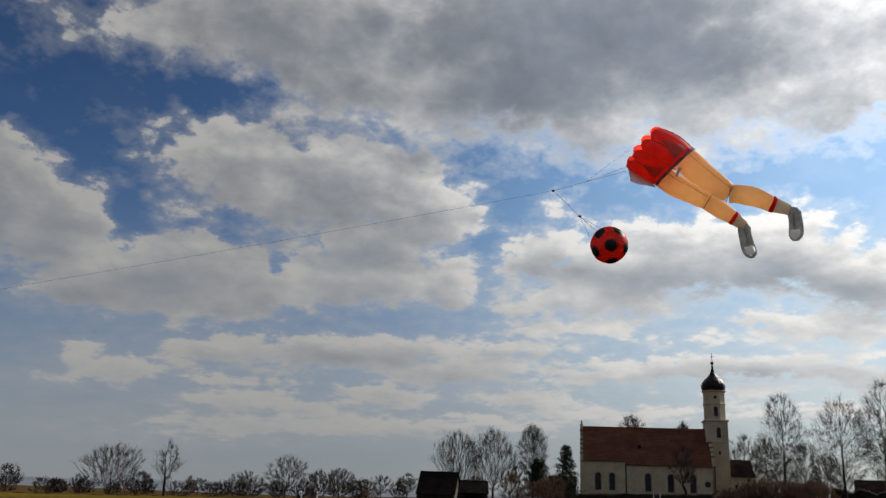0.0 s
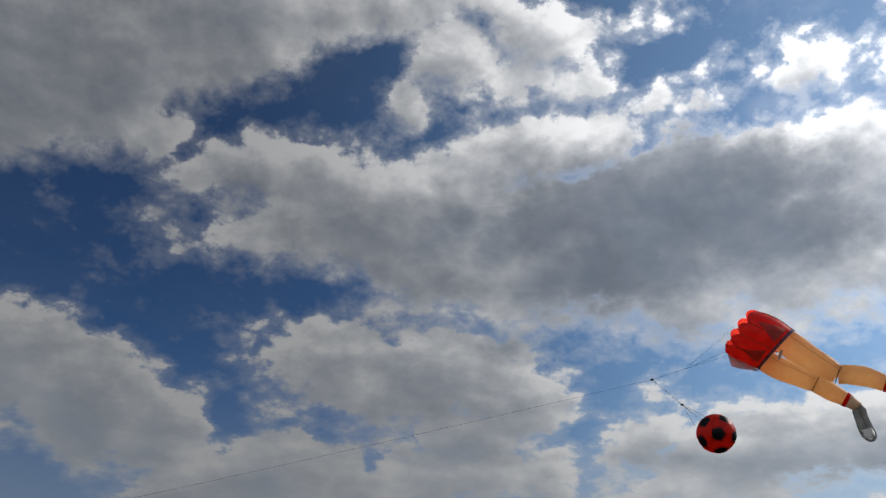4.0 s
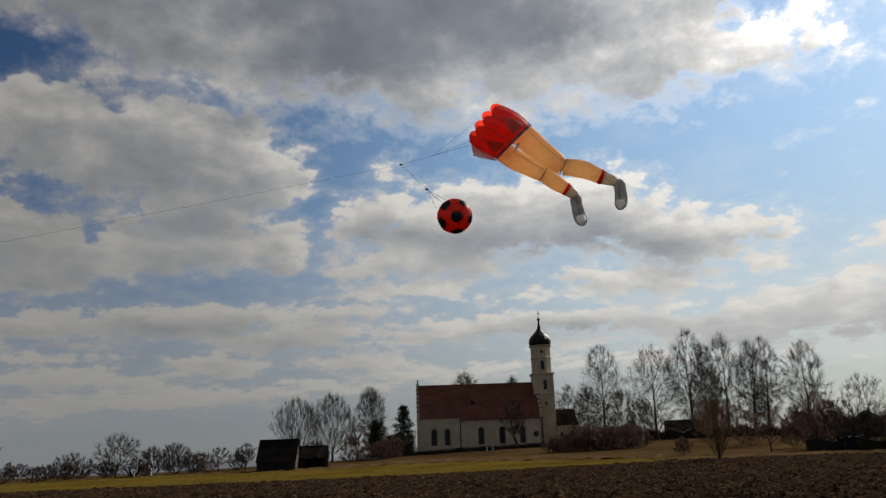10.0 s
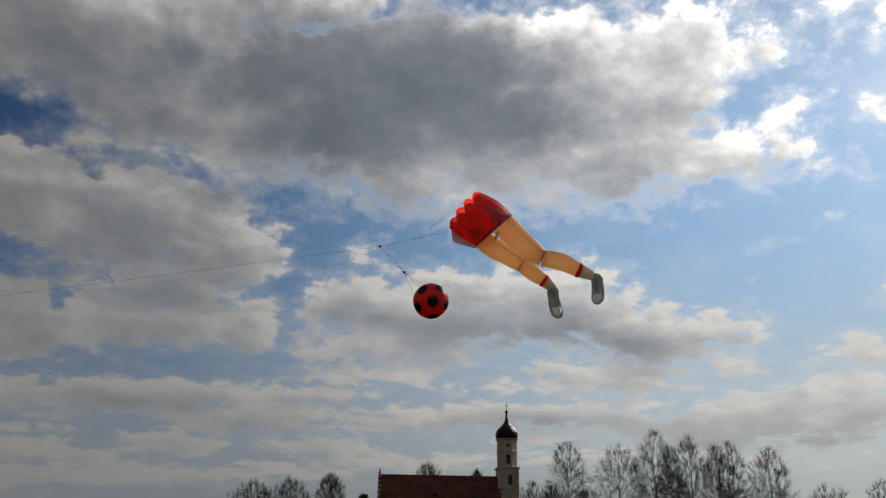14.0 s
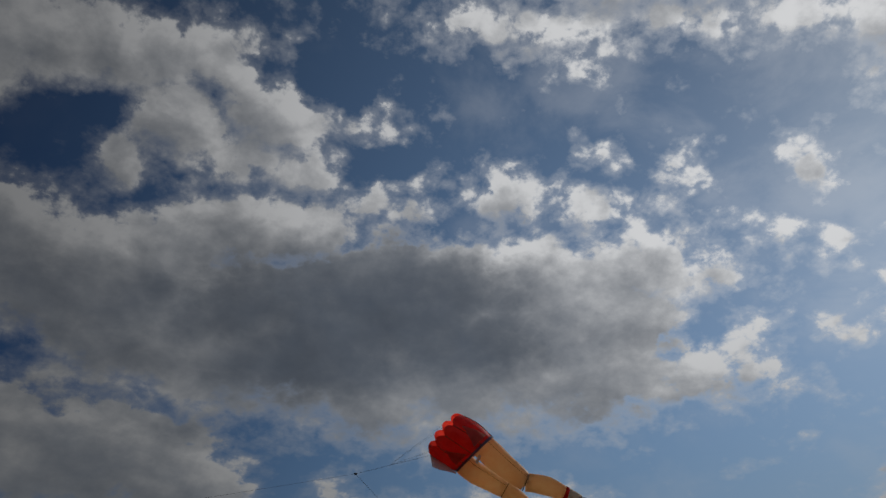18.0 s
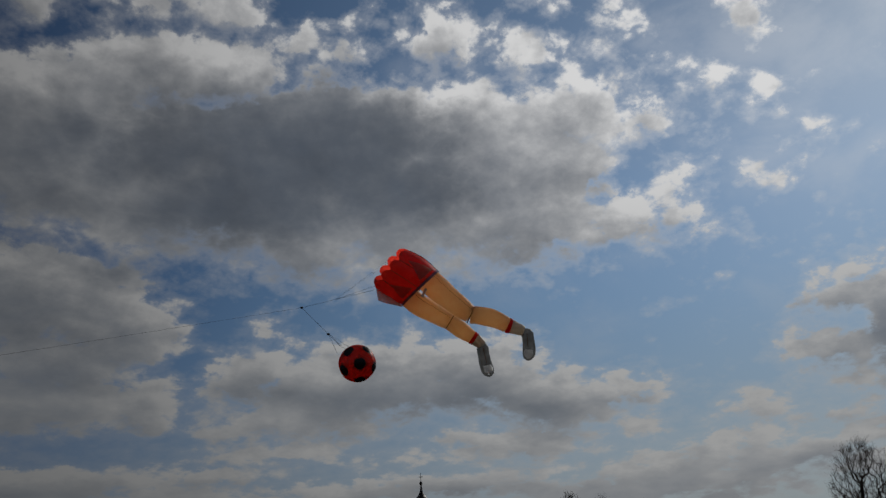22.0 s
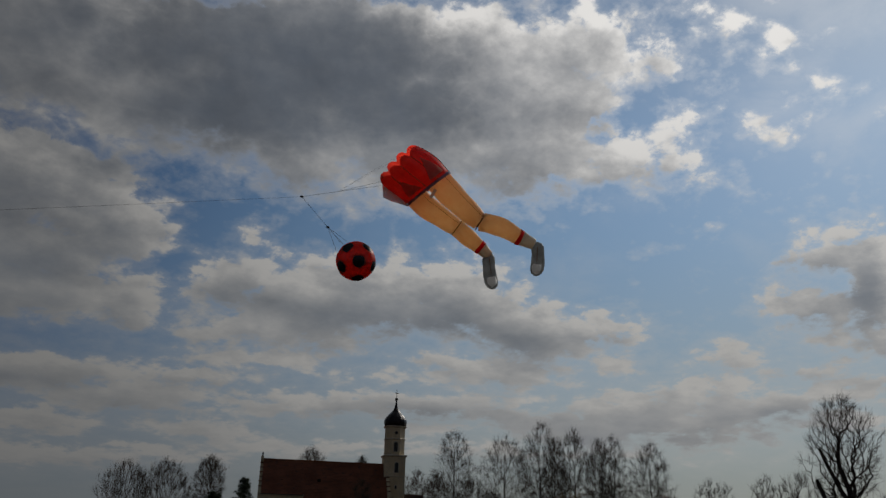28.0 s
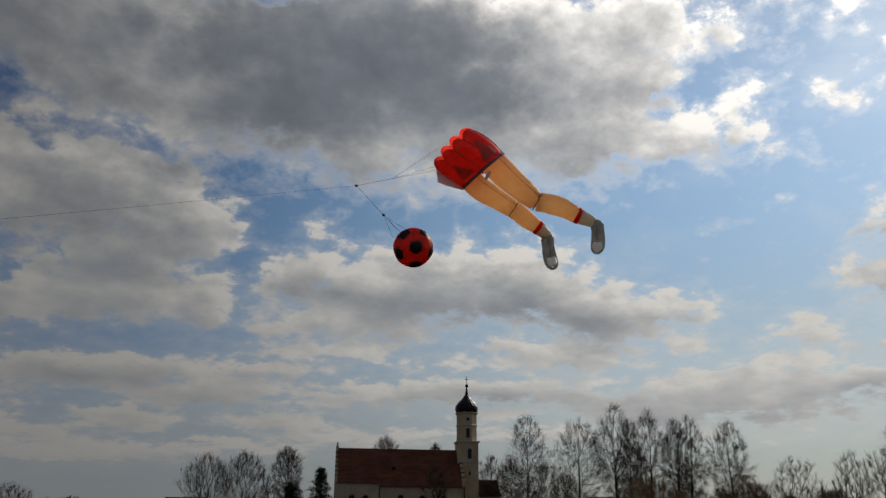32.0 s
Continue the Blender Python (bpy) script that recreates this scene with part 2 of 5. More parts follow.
CLEAR += [  # gaps to blue
    (-14.8, 17.1, 1.8, 0.9, -4, 1.00), (-22.1, 17.0, 1.7, 1.1, -21, 1.00),
    (-33.7, 11.9, 3.6, 1.3, -6, 1.00), (2.7, 16.4, 1.1, 0.6, 0, 0.70),
    (-15.0, 25.7, 2.5, 0.9, 5, 0.70),
]

way = node(wt, "ShaderNodeTexCoord").outputs["Generated"]
xyz = node(wt, "ShaderNodeSeparateXYZ")
wt.links.new(way, xyz.inputs[0])
azimuth = math_node(wt, "MULTIPLY", math_node(wt, "ARCTAN2", xyz.outputs[0], xyz.outputs[1]), 57.2958)
height = math_node(wt, "MULTIPLY", math_node(wt, "ARCSINE", xyz.outputs[2]), 57.2958)
flat = node(wt, "ShaderNodeCombineXYZ")
wt.links.new(azimuth, flat.inputs[0])
wt.links.new(height, flat.inputs[1])
squash = math_node(wt, "MULTIPLY_ADD", math_node(wt, "EXPONENT", math_node(wt, "MULTIPLY", math_node(wt, "MAXIMUM", xyz.outputs[2], 0.0), -6.0)), -0.5, math_node(wt, "MULTIPLY", xyz.outputs[2], 1.25))
layered = node(wt, "ShaderNodeCombineXYZ")
for i, v in enumerate((xyz.outputs[0], xyz.outputs[1], squash)):
    wt.links.new(v, layered.inputs[i])
billow = layered.outputs[0]
coarse = noise_node(wt, billow, 7.0, 3.0, 0.5)
fine = noise_node(wt, billow, 30.0, 8.0, 0.66)
shift_a = vec_node(wt, "SCALE", vec_node(wt, "SUBTRACT", coarse.outputs["Color"], (0.5, 0.5, 0.5)), scale=2.0)
shift_b = vec_node(wt, "SCALE", vec_node(wt, "SUBTRACT", fine.outputs["Color"], (0.5, 0.5, 0.5)), scale=2.3)
bent = vec_node(wt, "MULTIPLY", vec_node(wt, "ADD", vec_node(wt, "ADD", shift_a, shift_b), flat.outputs[0]), (1.0, 1.0, 0.0))


MARGIN = 2.0


def field(tree, vector, blobs):
    """How many degrees a direction lies inside the nearest bank; below zero outside."""
    total = None
    for az, el, ra, re, lean, dense in blobs:
        m = node(tree, "ShaderNodeMapping", vector_type="TEXTURE")
        m.inputs["Location"].default_value = (az, el, 0)
        m.inputs["Rotation"].default_value = (0, 0, radians(lean))
        m.inputs["Scale"].default_value = (ra * (1 + MARGIN / re), re + MARGIN, 1)
        tree.links.new(vector, m.inputs["Vector"])
        g = node(tree, "ShaderNodeTexGradient", gradient_type="SPHERICAL")
        tree.links.new(m.outputs[0], g.inputs[0])
        one = math_node(tree, "MULTIPLY_ADD", g.outputs["Fac"], re + MARGIN, -MARGIN - 0.8 * (1 - dense))
        total = one if total is None else math_node(tree, "SMOOTH_MAX", total, one, 0.7)
    return total


def bubbles(tree, vector, scale):
    n = node(tree, "ShaderNodeTexVoronoi")
    n.inputs["Scale"].default_value = scale
    n.inputs["Detail"].default_value = 2.0
    n.inputs["Roughness"].default_value = 0.5
    tree.links.new(vector, n.inputs["Vector"])
    return n.outputs["Distance"]


sunny = node(wt, "ShaderNodeVectorMath", operation="DOT_PRODUCT")
wt.links.new(way, sunny.inputs[0])
sunny.inputs[1].default_value = (math.sin(radians(SUN_AZ)) * math.cos(radians(SUN_EL)),
                                 math.cos(radians(SUN_AZ)) * math.cos(radians(SUN_EL)), math.sin(radians(SUN_EL)))
near_sun = math_node(wt, "POWER", step_node(wt, sunny.outputs["Value"], 0.15, 1.02), 2.6)
bank = field(wt, bent, CLOUD)
near = step_node(wt, height, 3.0, 24.0)
toward = node(wt, "ShaderNodeVectorMath", operation="SCALE")
toward.inputs[0].default_value = (0.9, 1.5, 0.0)
wt.links.new(math_node(wt, "MULTIPLY_ADD", near, 0.68, 0.32), toward.inputs["Scale"])
sunside = field(wt, vec_node(wt, "ADD", bent, toward.outputs[0]), CLOUD)
soft_bent = vec_node(wt, "MULTIPLY", vec_node(wt, "ADD", shift_a, flat.outputs[0]), (1.0, 1.0, 0.0))
thick = field(wt, soft_bent, GREY)
gaps = field(wt, bent, CLEAR)
# away from the seen banks the sky carries the same broken cumulus
seen = node(wt, "ShaderNodeMapping", vector_type="TEXTURE")
seen.inputs["Location"].default_value = (4, 20, 0)
seen.inputs["Scale"].default_value = (75, 62, 1)
wt.links.new(flat.outputs[0], seen.inputs["Vector"])
rim = node(wt, "ShaderNodeTexGradient", gradient_type="SPHERICAL")
wt.links.new(seen.outputs[0], rim.inputs[0])
outside = step_node(wt, rim.outputs["Fac"], 0.06, 0.25, 1.0, 0.0)
broken = noise_node(wt, billow, 3.2, 5.0, 0.55)
elsewhere = math_node(wt, "MULTIPLY_ADD", math_node(wt, "MULTIPLY", step_node(wt, broken.outputs["Fac"], 0.40, 0.70), outside), 6.0, -2.0)
bank = math_node(wt, "MAXIMUM", bank, elsewhere)
sunside = math_node(wt, "MAXIMUM", sunside, elsewhere)
# torn, bulging edges: fractal wisps and rounded heads of cumulus
puff = noise_node(wt, billow, 24.0, 9.0, 0.60, 0.15)
churn = vec_node(wt, "ADD", billow, vec_node(wt, "SCALE", vec_node(wt, "SUBTRACT", fine.outputs["Color"], (0.5, 0.5, 0.5)), scale=0.03))
heads = bubbles(wt, churn, 34.0)
ragged = math_node(wt, "MULTIPLY", math_node(wt, "SUBTRACT", puff.outputs["Fac"], 0.5), 3.8)
ragged = math_node(wt, "ADD", ragged, math_node(wt, "MULTIPLY", math_node(wt, "SUBTRACT", 0.45, heads), 1.1))
ragged = math_node(wt, "MULTIPLY", ragged, math_node(wt, "MULTIPLY", step_node(wt, height, 4.0, 22.0, 0.4, 1.0), math_node(wt, "MULTIPLY_ADD", near_sun, 0.55, 1.0)))
dense = math_node(wt, "SUBTRACT", math_node(wt, "ADD", math_node(wt, "ADD", bank, 0.3), ragged), math_node(wt, "MULTIPLY", math_node(wt, "MAXIMUM", math_node(wt, "ADD", gaps, 0.4), 0.0), 1.2))
# the far side from the sun frays out softly, the sunny side is crisp
lee = math_node(wt, "MULTIPLY", step_node(wt, math_node(wt, "SUBTRACT", sunside, bank), -0.3, 1.3, 0.5, 1.3), math_node(wt, "MULTIPLY", math_node(wt, "MULTIPLY_ADD", near, 0.6, 0.4), math_node(wt, "MULTIPLY_ADD", near_sun, 0.6, 1.0)))
edge = node(wt, "ShaderNodeMapRange", interpolation_type="SMOOTHSTEP")
wt.links.new(dense, edge.inputs["Value"])
edge.inputs["From Min"].default_value = -0.25
wt.links.new(lee, edge.inputs["From Max"])
cover = edge.outputs["Result"]
# how deep the light has to go through the cloud
lump = noise_node(wt, billow, 11.0, 4.0, 0.5, 0.2)
lump_lit = noise_node(wt, vec_node(wt, "ADD", billow, (0.028, 0.0, 0.036)), 11.0, 4.0, 0.5, 0.2)
puff_lit = noise_node(wt, vec_node(wt, "ADD", billow, (0.010, -0.003, 0.014)), 24.0, 9.0, 0.60, 0.15)
relief = math_node(wt, "ADD", math_node(wt, "MULTIPLY", math_node(wt, "SUBTRACT", lump_lit.outputs["Fac"], lump.outputs["Fac"]), 3.6),
                   math_node(wt, "MULTIPLY", math_node(wt, "SUBTRACT", puff_lit.outputs["Fac"], puff.outputs["Fac"]), 2.4))
core = math_node(wt, "MULTIPLY", step_node(wt, math_node(wt, "MULTIPLY_ADD", math_node(wt, "MULTIPLY", ragged, near), 0.5, thick), -0.8, 2.2), step_node(wt, height, 4.0, 24.0, 0.9, 3.0))
depth = math_node(wt, "ADD", math_node(wt, "MULTIPLY", math_node(wt, "SMOOTH_MIN", dense, 2.5, 1.0), 0.15), math_node(wt, "MULTIPLY", math_node(wt, "SMOOTH_MIN", sunside, 3.0, 1.0), 0.54))
relief = math_node(wt, "MULTIPLY", relief, math_node(wt, "MULTIPLY_ADD", near, 0.75, 0.25))
depth = math_node(wt, "MULTIPLY", math_node(wt, "ADD", math_node(wt, "ADD", depth, core), relief), math_node(wt, "MULTIPLY_ADD", near, -0.35, 1.35))
depth = math_node(wt, "SMOOTH_MAX", math_node(wt, "ADD", depth, 0.15), 0.1, 0.4)
shade = math_node(wt, "SUBTRACT", 1.0, math_node(wt, "EXPONENT", math_node(wt, "MULTIPLY", depth, -0.54)))
lit = mix_node(wt, near_sun, (0.345, 0.341, 0.334), (1.70, 1.67, 1.62))
lit = mix_node(wt, 1.0, lit, mix_node(wt, step_node(wt, height, 11.0, 34.0), mix_node(wt, near_sun, (0.92, 0.92, 0.91), (0.47, 0.47, 0.465)), (1.0, 1.0, 1.0)), "MULTIPLY")
dark = mix_node(wt, near_sun, (0.098, 0.115, 0.142), (0.148, 0.186, 0.246))
dark = mix_node(wt, 1.0, dark, mix_node(wt, step_node(wt, height, 12.0, 32.0), (1.32, 1.30, 1.26), (0.84, 0.85, 0.86)), "MULTIPLY")
tone = step_node(wt, noise_node(wt, billow, 9.0, 6.0, 0.55, 0.3).outputs["Fac"], 0.25, 0.75, 0.84, 1.16)
mottled = node(wt, "ShaderNodeVectorMath", operation="SCALE")
wt.links.new(dark, mottled.inputs[0])
wt.links.new(tone, mottled.inputs["Scale"])
cloud = mix_node(wt, shade, lit, mottled.outputs[0])
air = node(wt, "ShaderNodeTexSky")
air.sky_type, air.sun_disc, air.sun_elevation, air.sun_rotation = "NISHITA", False, radians(SUN_EL), radians(SUN_AZ)
air.altitude, air.air_density, air.dust_density, air.ozone_density = 500.0, 1.0, 0.35, 2.0
blue = mix_node(wt, 1.0, air.outputs[0], mix_node(wt, near_sun, (0.0155, 0.0255, 0.037), (0.140, 0.153, 0.146)), "MULTIPLY")
deep = step_node(wt, height, 24.0, 58.0, 1.0, 0.72)
deeper = node(wt, "ShaderNodeVectorMath", operation="SCALE")
wt.links.new(blue, deeper.inputs[0])
wt.links.new(deep, deeper.inputs["Scale"])
blue = mix_node(wt, 1.0, deeper.outputs[0], mix_node(wt, step_node(wt, height, 8.0, 28.0), mix_node(wt, near_sun, (1.60, 1.50, 1.38), (0.72, 0.70, 0.67)), (1.0, 1.0, 1.0)), "MULTIPLY")
low = step_node(wt, height, 0.0, 22.0, 0.80, 0.02)
haze = mix_node(wt, near_sun, (0.202, 0.212, 0.230), (0.52, 0.51, 0.50))
veil = mix_node(wt, low, blue, haze)
# thin torn wisps on the sunny side
torn = noise_node(wt, vec_node(wt, "MULTIPLY", way, (1.0, 1.0, 1.6)), 7.5, 8.0, 0.56, 0.25)
reach = math_node(wt, "ADD", math_node(wt, "MULTIPLY", math_node(wt, "MULTIPLY", near_sun, near_sun), 0.18), 0.02)
thin = math_node(wt, "MULTIPLY", step_node(wt, torn.outputs["Fac"], 0.46, 0.74), reach)
fringe = math_node(wt, "MULTIPLY", step_node(wt, dense, -1.5, 0.3), 0.26)
thin = math_node(wt, "MAXIMUM", thin, fringe)
veil = mix_node(wt, thin, veil, lit)
whole = mix_node(wt, math_node(wt, "MULTIPLY", cover, 0.96), veil, cloud)
whole = mix_node(wt, step_node(wt, height, -2.0, 10.0, 0.42, 0.0), whole, haze)
back = node(wt, "ShaderNodeBackground")
back.inputs["Strength"].default_value = 1.0
wt.links.new(whole, back.inputs["Color"])
wt.links.new(back.outputs[0], node(wt, "ShaderNodeOutputWorld").inputs["Surface"])

sun = new("sun", bpy.data.lights.new("sun", "SUN"))
sun.data.energy, sun.data.angle, sun.data.color = 4.0, radians(0.6), (1.0, 0.94, 0.85)
sun.matrix_world = look((200 * math.sin(radians(SUN_AZ)), 200 * math.cos(radians(SUN_AZ)), 200 * math.tan(radians(SUN_EL))), (0, 0, 0))

# ---- materials ----
def material(name, low, high, scale=3.0, rough=0.8, bump=0.0, detail=6.0, fleck=None, fleck_scale=30.0, metal=0.0, bump_scale=None, stretch=(1, 1, 1), shine=0.3):
    """A surface that varies from low to high at one scale, with flecks and relief at a finer one."""
    m = bpy.data.materials.new(name)
    m.use_nodes = True
    t = m.node_tree
    shader = t.nodes["Principled BSDF"]
    at = vec_node(t, "MULTIPLY", node(t, "ShaderNodeTexCoord").outputs["Object"], tuple(float(s) for s in stretch))
    broad = noise_node(t, at, scale, detail, 0.6)
    colour = mix_node(t, step_node(t, broad.outputs["Fac"], 0.3, 0.7), low, high)
    fine_grain = noise_node(t, at, fleck_scale, 4.0, 0.6)
    if fleck:
        colour = mix_node(t, step_node(t, fine_grain.outputs["Fac"], 0.52, 0.72), colour, fleck)
    t.links.new(colour, shader.inputs["Base Color"])
    shader.inputs["Roughness"].default_value = rough
    shader.inputs["Metallic"].default_value = metal
    shader.inputs["Specular IOR Level"].default_value = shine
    if bump:
        b = node(t, "ShaderNodeBump")
        b.inputs["Strength"].default_value = bump
        b.inputs["Distance"].default_value = 0.05
        t.links.new((noise_node(t, at, bump_scale, 5.0, 0.6) if bump_scale else fine_grain).outputs["Fac"], b.inputs["Height"])
        t.links.new(b.outputs[0], shader.inputs["Normal"])
    return m


def cloth(name, colour, other, glow=0.5, scale=4.0):
    """Thin ripstop nylon: light comes through it."""
    m = bpy.data.materials.new(name)
    m.use_nodes = True
    t = m.node_tree
    t.nodes.remove(t.nodes["Principled BSDF"])
    at = node(t, "ShaderNodeTexCoord").outputs["Object"]
    tone = mix_node(t, step_node(t, noise_node(t, at, scale, 5.0, 0.6).outputs["Fac"], 0.3, 0.7), colour, other)
    bump = node(t, "ShaderNodeBump")
    bump.inputs["Strength"].default_value = 0.35
    bump.inputs["Distance"].default_value = 0.04
    t.links.new(noise_node(t, at, 5.0, 3.0, 0.5).outputs["Fac"], bump.inputs["Height"])
    d, tr, gl = node(t, "ShaderNodeBsdfDiffuse"), node(t, "ShaderNodeBsdfTranslucent"), node(t, "ShaderNodeBsdfGlossy")
    gl.inputs["Roughness"].default_value = 0.45
    gl.inputs["Color"].default_value = (0.8, 0.8, 0.8, 1)
    for s in (d, tr):
        t.links.new(tone, s.inputs["Color"])
    for s in (d, tr, gl):
        t.links.new(bump.outputs[0], s.inputs["Normal"])
    one, two = node(t, "ShaderNodeMixShader"), node(t, "ShaderNodeMixShader")
    one.inputs[0].default_value, two.inputs[0].default_value = glow, 0.04
    t.links.new(d.outputs[0], one.inputs[1])
    t.links.new(tr.outputs[0], one.inputs[2])
    t.links.new(one.outputs[0], two.inputs[1])
    t.links.new(gl.outputs[0], two.inputs[2])
    t.links.new(two.outputs[0], t.nodes["Material Output"].inputs["Surface"])
    return m


SOIL = material("ploughed soil", (0.0118, 0.0070, 0.0044), (0.0415, 0.0255, 0.0155), 0.9, 0.95, 1.0, 9.0, (0.105, 0.070, 0.045), 5.0, shine=0.0)
CLOD = material("soil clod", (0.020, 0.0125, 0.0076), (0.088, 0.060, 0.040), 2.0, 0.95, 0.6, shine=0.0)
STRAW = material("straw", (0.10, 0.07, 0.04), (0.20, 0.15, 0.09), 2.0, 0.9)
GRASS = material("winter crop", (0.062, 0.044, 0.008), (0.112, 0.078, 0.015), 0.12, 0.9, 1.0, 9.0, (0.17, 0.11, 0.035), 1.6, shine=0.0)
MEADOW = material("dry meadow", (0.040, 0.025, 0.011), (0.082, 0.051, 0.023), 0.05, 0.95, 0.6, 9.0, (0.10, 0.070, 0.030), 0.9, shine=0.0)
DRY = material("dry grass", (0.052, 0.033, 0.015), (0.110, 0.072, 0.034), 0.5, 0.95, 0.5, 8.0, (0.085, 0.06, 0.032), 3.0, shine=0.0)
PLASTER = material("weathered cream plaster", (0.52, 0.42, 0.265), (0.68, 0.57, 0.385), 0.35, 0.9, 0.15, 8.0, (0.44, 0.38, 0.29), 1.6)
TRIM = material("cornice plaster", (0.46, 0.40, 0.30), (0.6, 0.54, 0.43), 0.8, 0.9, 0.1)
TILE = material("old clay roof tiles", (0.125, 0.040, 0.018), (0.22, 0.076, 0.037), 0.25, 0.85, 0.5, 9.0, (0.075, 0.035, 0.026), 1.4, stretch=(1, 1, 1.6))
DARKTILE = material("dark roof tiles", (0.008, 0.006, 0.005), (0.019, 0.014, 0.011), 0.6, 0.95, 0.4, shine=0.1)
BROWNTILE = material("brown roof tiles", (0.034, 0.023, 0.019), (0.062, 0.043, 0.036), 0.6, 0.95, 0.4, shine=0.0)
COPPER = material("dark sheet metal", (0.014, 0.012, 0.012), (0.035, 0.03, 0.03), 1.2, 0.32, 0.1, metal=0.7)
LEAD = material("window lead glass", (0.012, 0.013, 0.015), (0.035, 0.037, 0.042), 2.5, 0.25)
FRAME = material("window reveal", (0.30, 0.26, 0.20), (0.42, 0.37, 0.29), 1.5, 0.9)
IRON = material("iron", (0.02, 0.02, 0.02), (0.05, 0.045, 0.04), 4.0, 0.6, metal=0.5)
PLANK = material("tarred barn planks", (0.011, 0.009, 0.007), (0.035, 0.028, 0.021), 1.2, 0.9, 0.4, stretch=(4, 4, 0.5))
# weathered hut boards; on barn ends and right posts the paler tone paints sunlight
POST = material("weathered and sunlit boards", (0.045, 0.040, 0.033), (0.08, 0.072, 0.060), 1.5, 0.9, 0.3)
BARK = material("dark bark", (0.014, 0.011, 0.009), (0.036, 0.028, 0.022), 1.4, 0.95, 0.6, fleck=(0.055, 0.045, 0.036), fleck_scale=7.0)
TWIG = material("bare twigs", (0.022, 0.015, 0.011), (0.055, 0.038, 0.027), 0.6, 0.95)
REDTWIG = material("budding twigs", (0.092, 0.053, 0.038), (0.175, 0.100, 0.068), 0.6, 0.95)
GOLDTWIG = material("golden budding twigs", (0.085, 0.050, 0.020), (0.155, 0.095, 0.042), 0.6, 0.95)
NEEDLE = material("evergreen needles", (0.010, 0.017, 0.008), (0.030, 0.045, 0.020), 0.9, 0.85)
HEDGE = material("clipped hedge", (0.016, 0.013, 0.009), (0.045, 0.036, 0.022), 1.4, 0.95)
WHITE = material("white reflector post", (0.86, 0.86, 0.85), (0.92, 0.92, 0.91), 6.0, 0.5)
BLACK = material("black band", (0.02, 0.02, 0.02), (0.03, 0.03, 0.03), 6.0, 0.5)
# pale blue stands in for the haze of the air before the woods
HILL = material("wooded hills with painted haze", (0.085, 0.10, 0.125), (0.12, 0.135, 0.16), 0.004, 1.0)
TARP = material("dark blue tarpaulin", (0.008, 0.011, 0.016), (0.020, 0.026, 0.036), 1.0, 0.95, 0.3, shine=0.05)
RED = cloth("red nylon", (0.80, 0.030, 0.016), (0.90, 0.060, 0.034), 0.8)
BALLRED = cloth("orange red nylon", (0.84, 0.062, 0.030), (0.92, 0.10, 0.048), 0.72)
BALLBLACK = cloth("black nylon", (0.008, 0.008, 0.009), (0.016, 0.015, 0.015), 0.1)
SKIN = cloth("peach nylon", (0.90, 0.60, 0.32), (0.94, 0.69, 0.42), 0.78)
SOCK = cloth("white nylon", (0.80, 0.72, 0.58), (0.85, 0.79, 0.66), 0.5)
SHOE = cloth("grey nylon", (0.32, 0.33, 0.33), (0.46, 0.47, 0.47), 0.7)
MESH = cloth("grey mesh panel", (0.52, 0.27, 0.21), (0.62, 0.35, 0.29), 0.75)
BAND = cloth("slate blue nylon", (0.17, 0.19, 0.33), (0.25, 0.27, 0.42), 0.5)
WHITECLOTH = cloth("pale nylon", (0.93, 0.92, 0.90), (0.96, 0.95, 0.93), 0.6)
SEAM = material("stitched seam", (0.26, 0.13, 0.06), (0.36, 0.19, 0.09), 3.0, 0.9)
SOLE = cloth("white sole cloth", (0.95, 0.95, 0.94), (0.97, 0.97, 0.96), 0.6)
CORD = material("kite line", (0.05, 0.05, 0.055), (0.10, 0.10, 0.105), 3.0, 0.8)

# ---- helpers ----
def flatpack(name, verts, faces, mat, parent=None, label="", smooth=False):
    me = bpy.data.meshes.new(name)
    me.from_pydata([tuple(v) for v in verts], [], [tuple(f) for f in faces])
    me.materials.append(mat)
    if smooth:
        me.polygons.foreach_set("use_smooth", [True] * len(me.polygons))
    ob = new(name, me)
    if parent:
        ob.parent = parent
    if label:
        ob["label"] = label
    return ob


def part(name, bm, mat, parent=None, label="", smooth=False):
    """Links a bmesh as one mesh object under a thing or under a part."""
    me = bpy.data.meshes.new(name)
    bmesh.ops.recalc_face_normals(bm, faces=bm.faces)
    bm.to_mesh(me)
    bm.free()
    me.materials.append(mat)
    if smooth:
        me.polygons.foreach_set("use_smooth", [True] * len(me.polygons))
    ob = new(name, me)
    if parent:
        ob.parent = parent
    if label:
        ob["label"] = label
    return ob


def thing(name, m, label, category, group="", kind=""):
    ob = new(name)
    ob.empty_display_size = 0.3
    ob.matrix_world = m
    return tagged(ob, label, category, group, kind)


def box(bm, x0, x1, y0, y1, z0, z1, bevel=0.0):
    made = bmesh.ops.create_cube(bm, size=1.0)["verts"]
    for v in made:
        v.co = ((x0 + x1) / 2 + v.co.x * (x1 - x0), (y0 + y1) / 2 + v.co.y * (y1 - y0), (z0 + z1) / 2 + v.co.z * (z1 - z0))
    if bevel:
        edges = {e for v in made for e in v.link_edges}
        bmesh.ops.bevel(bm, geom=list(edges), offset=bevel, segments=1, affect="EDGES")
    return bm


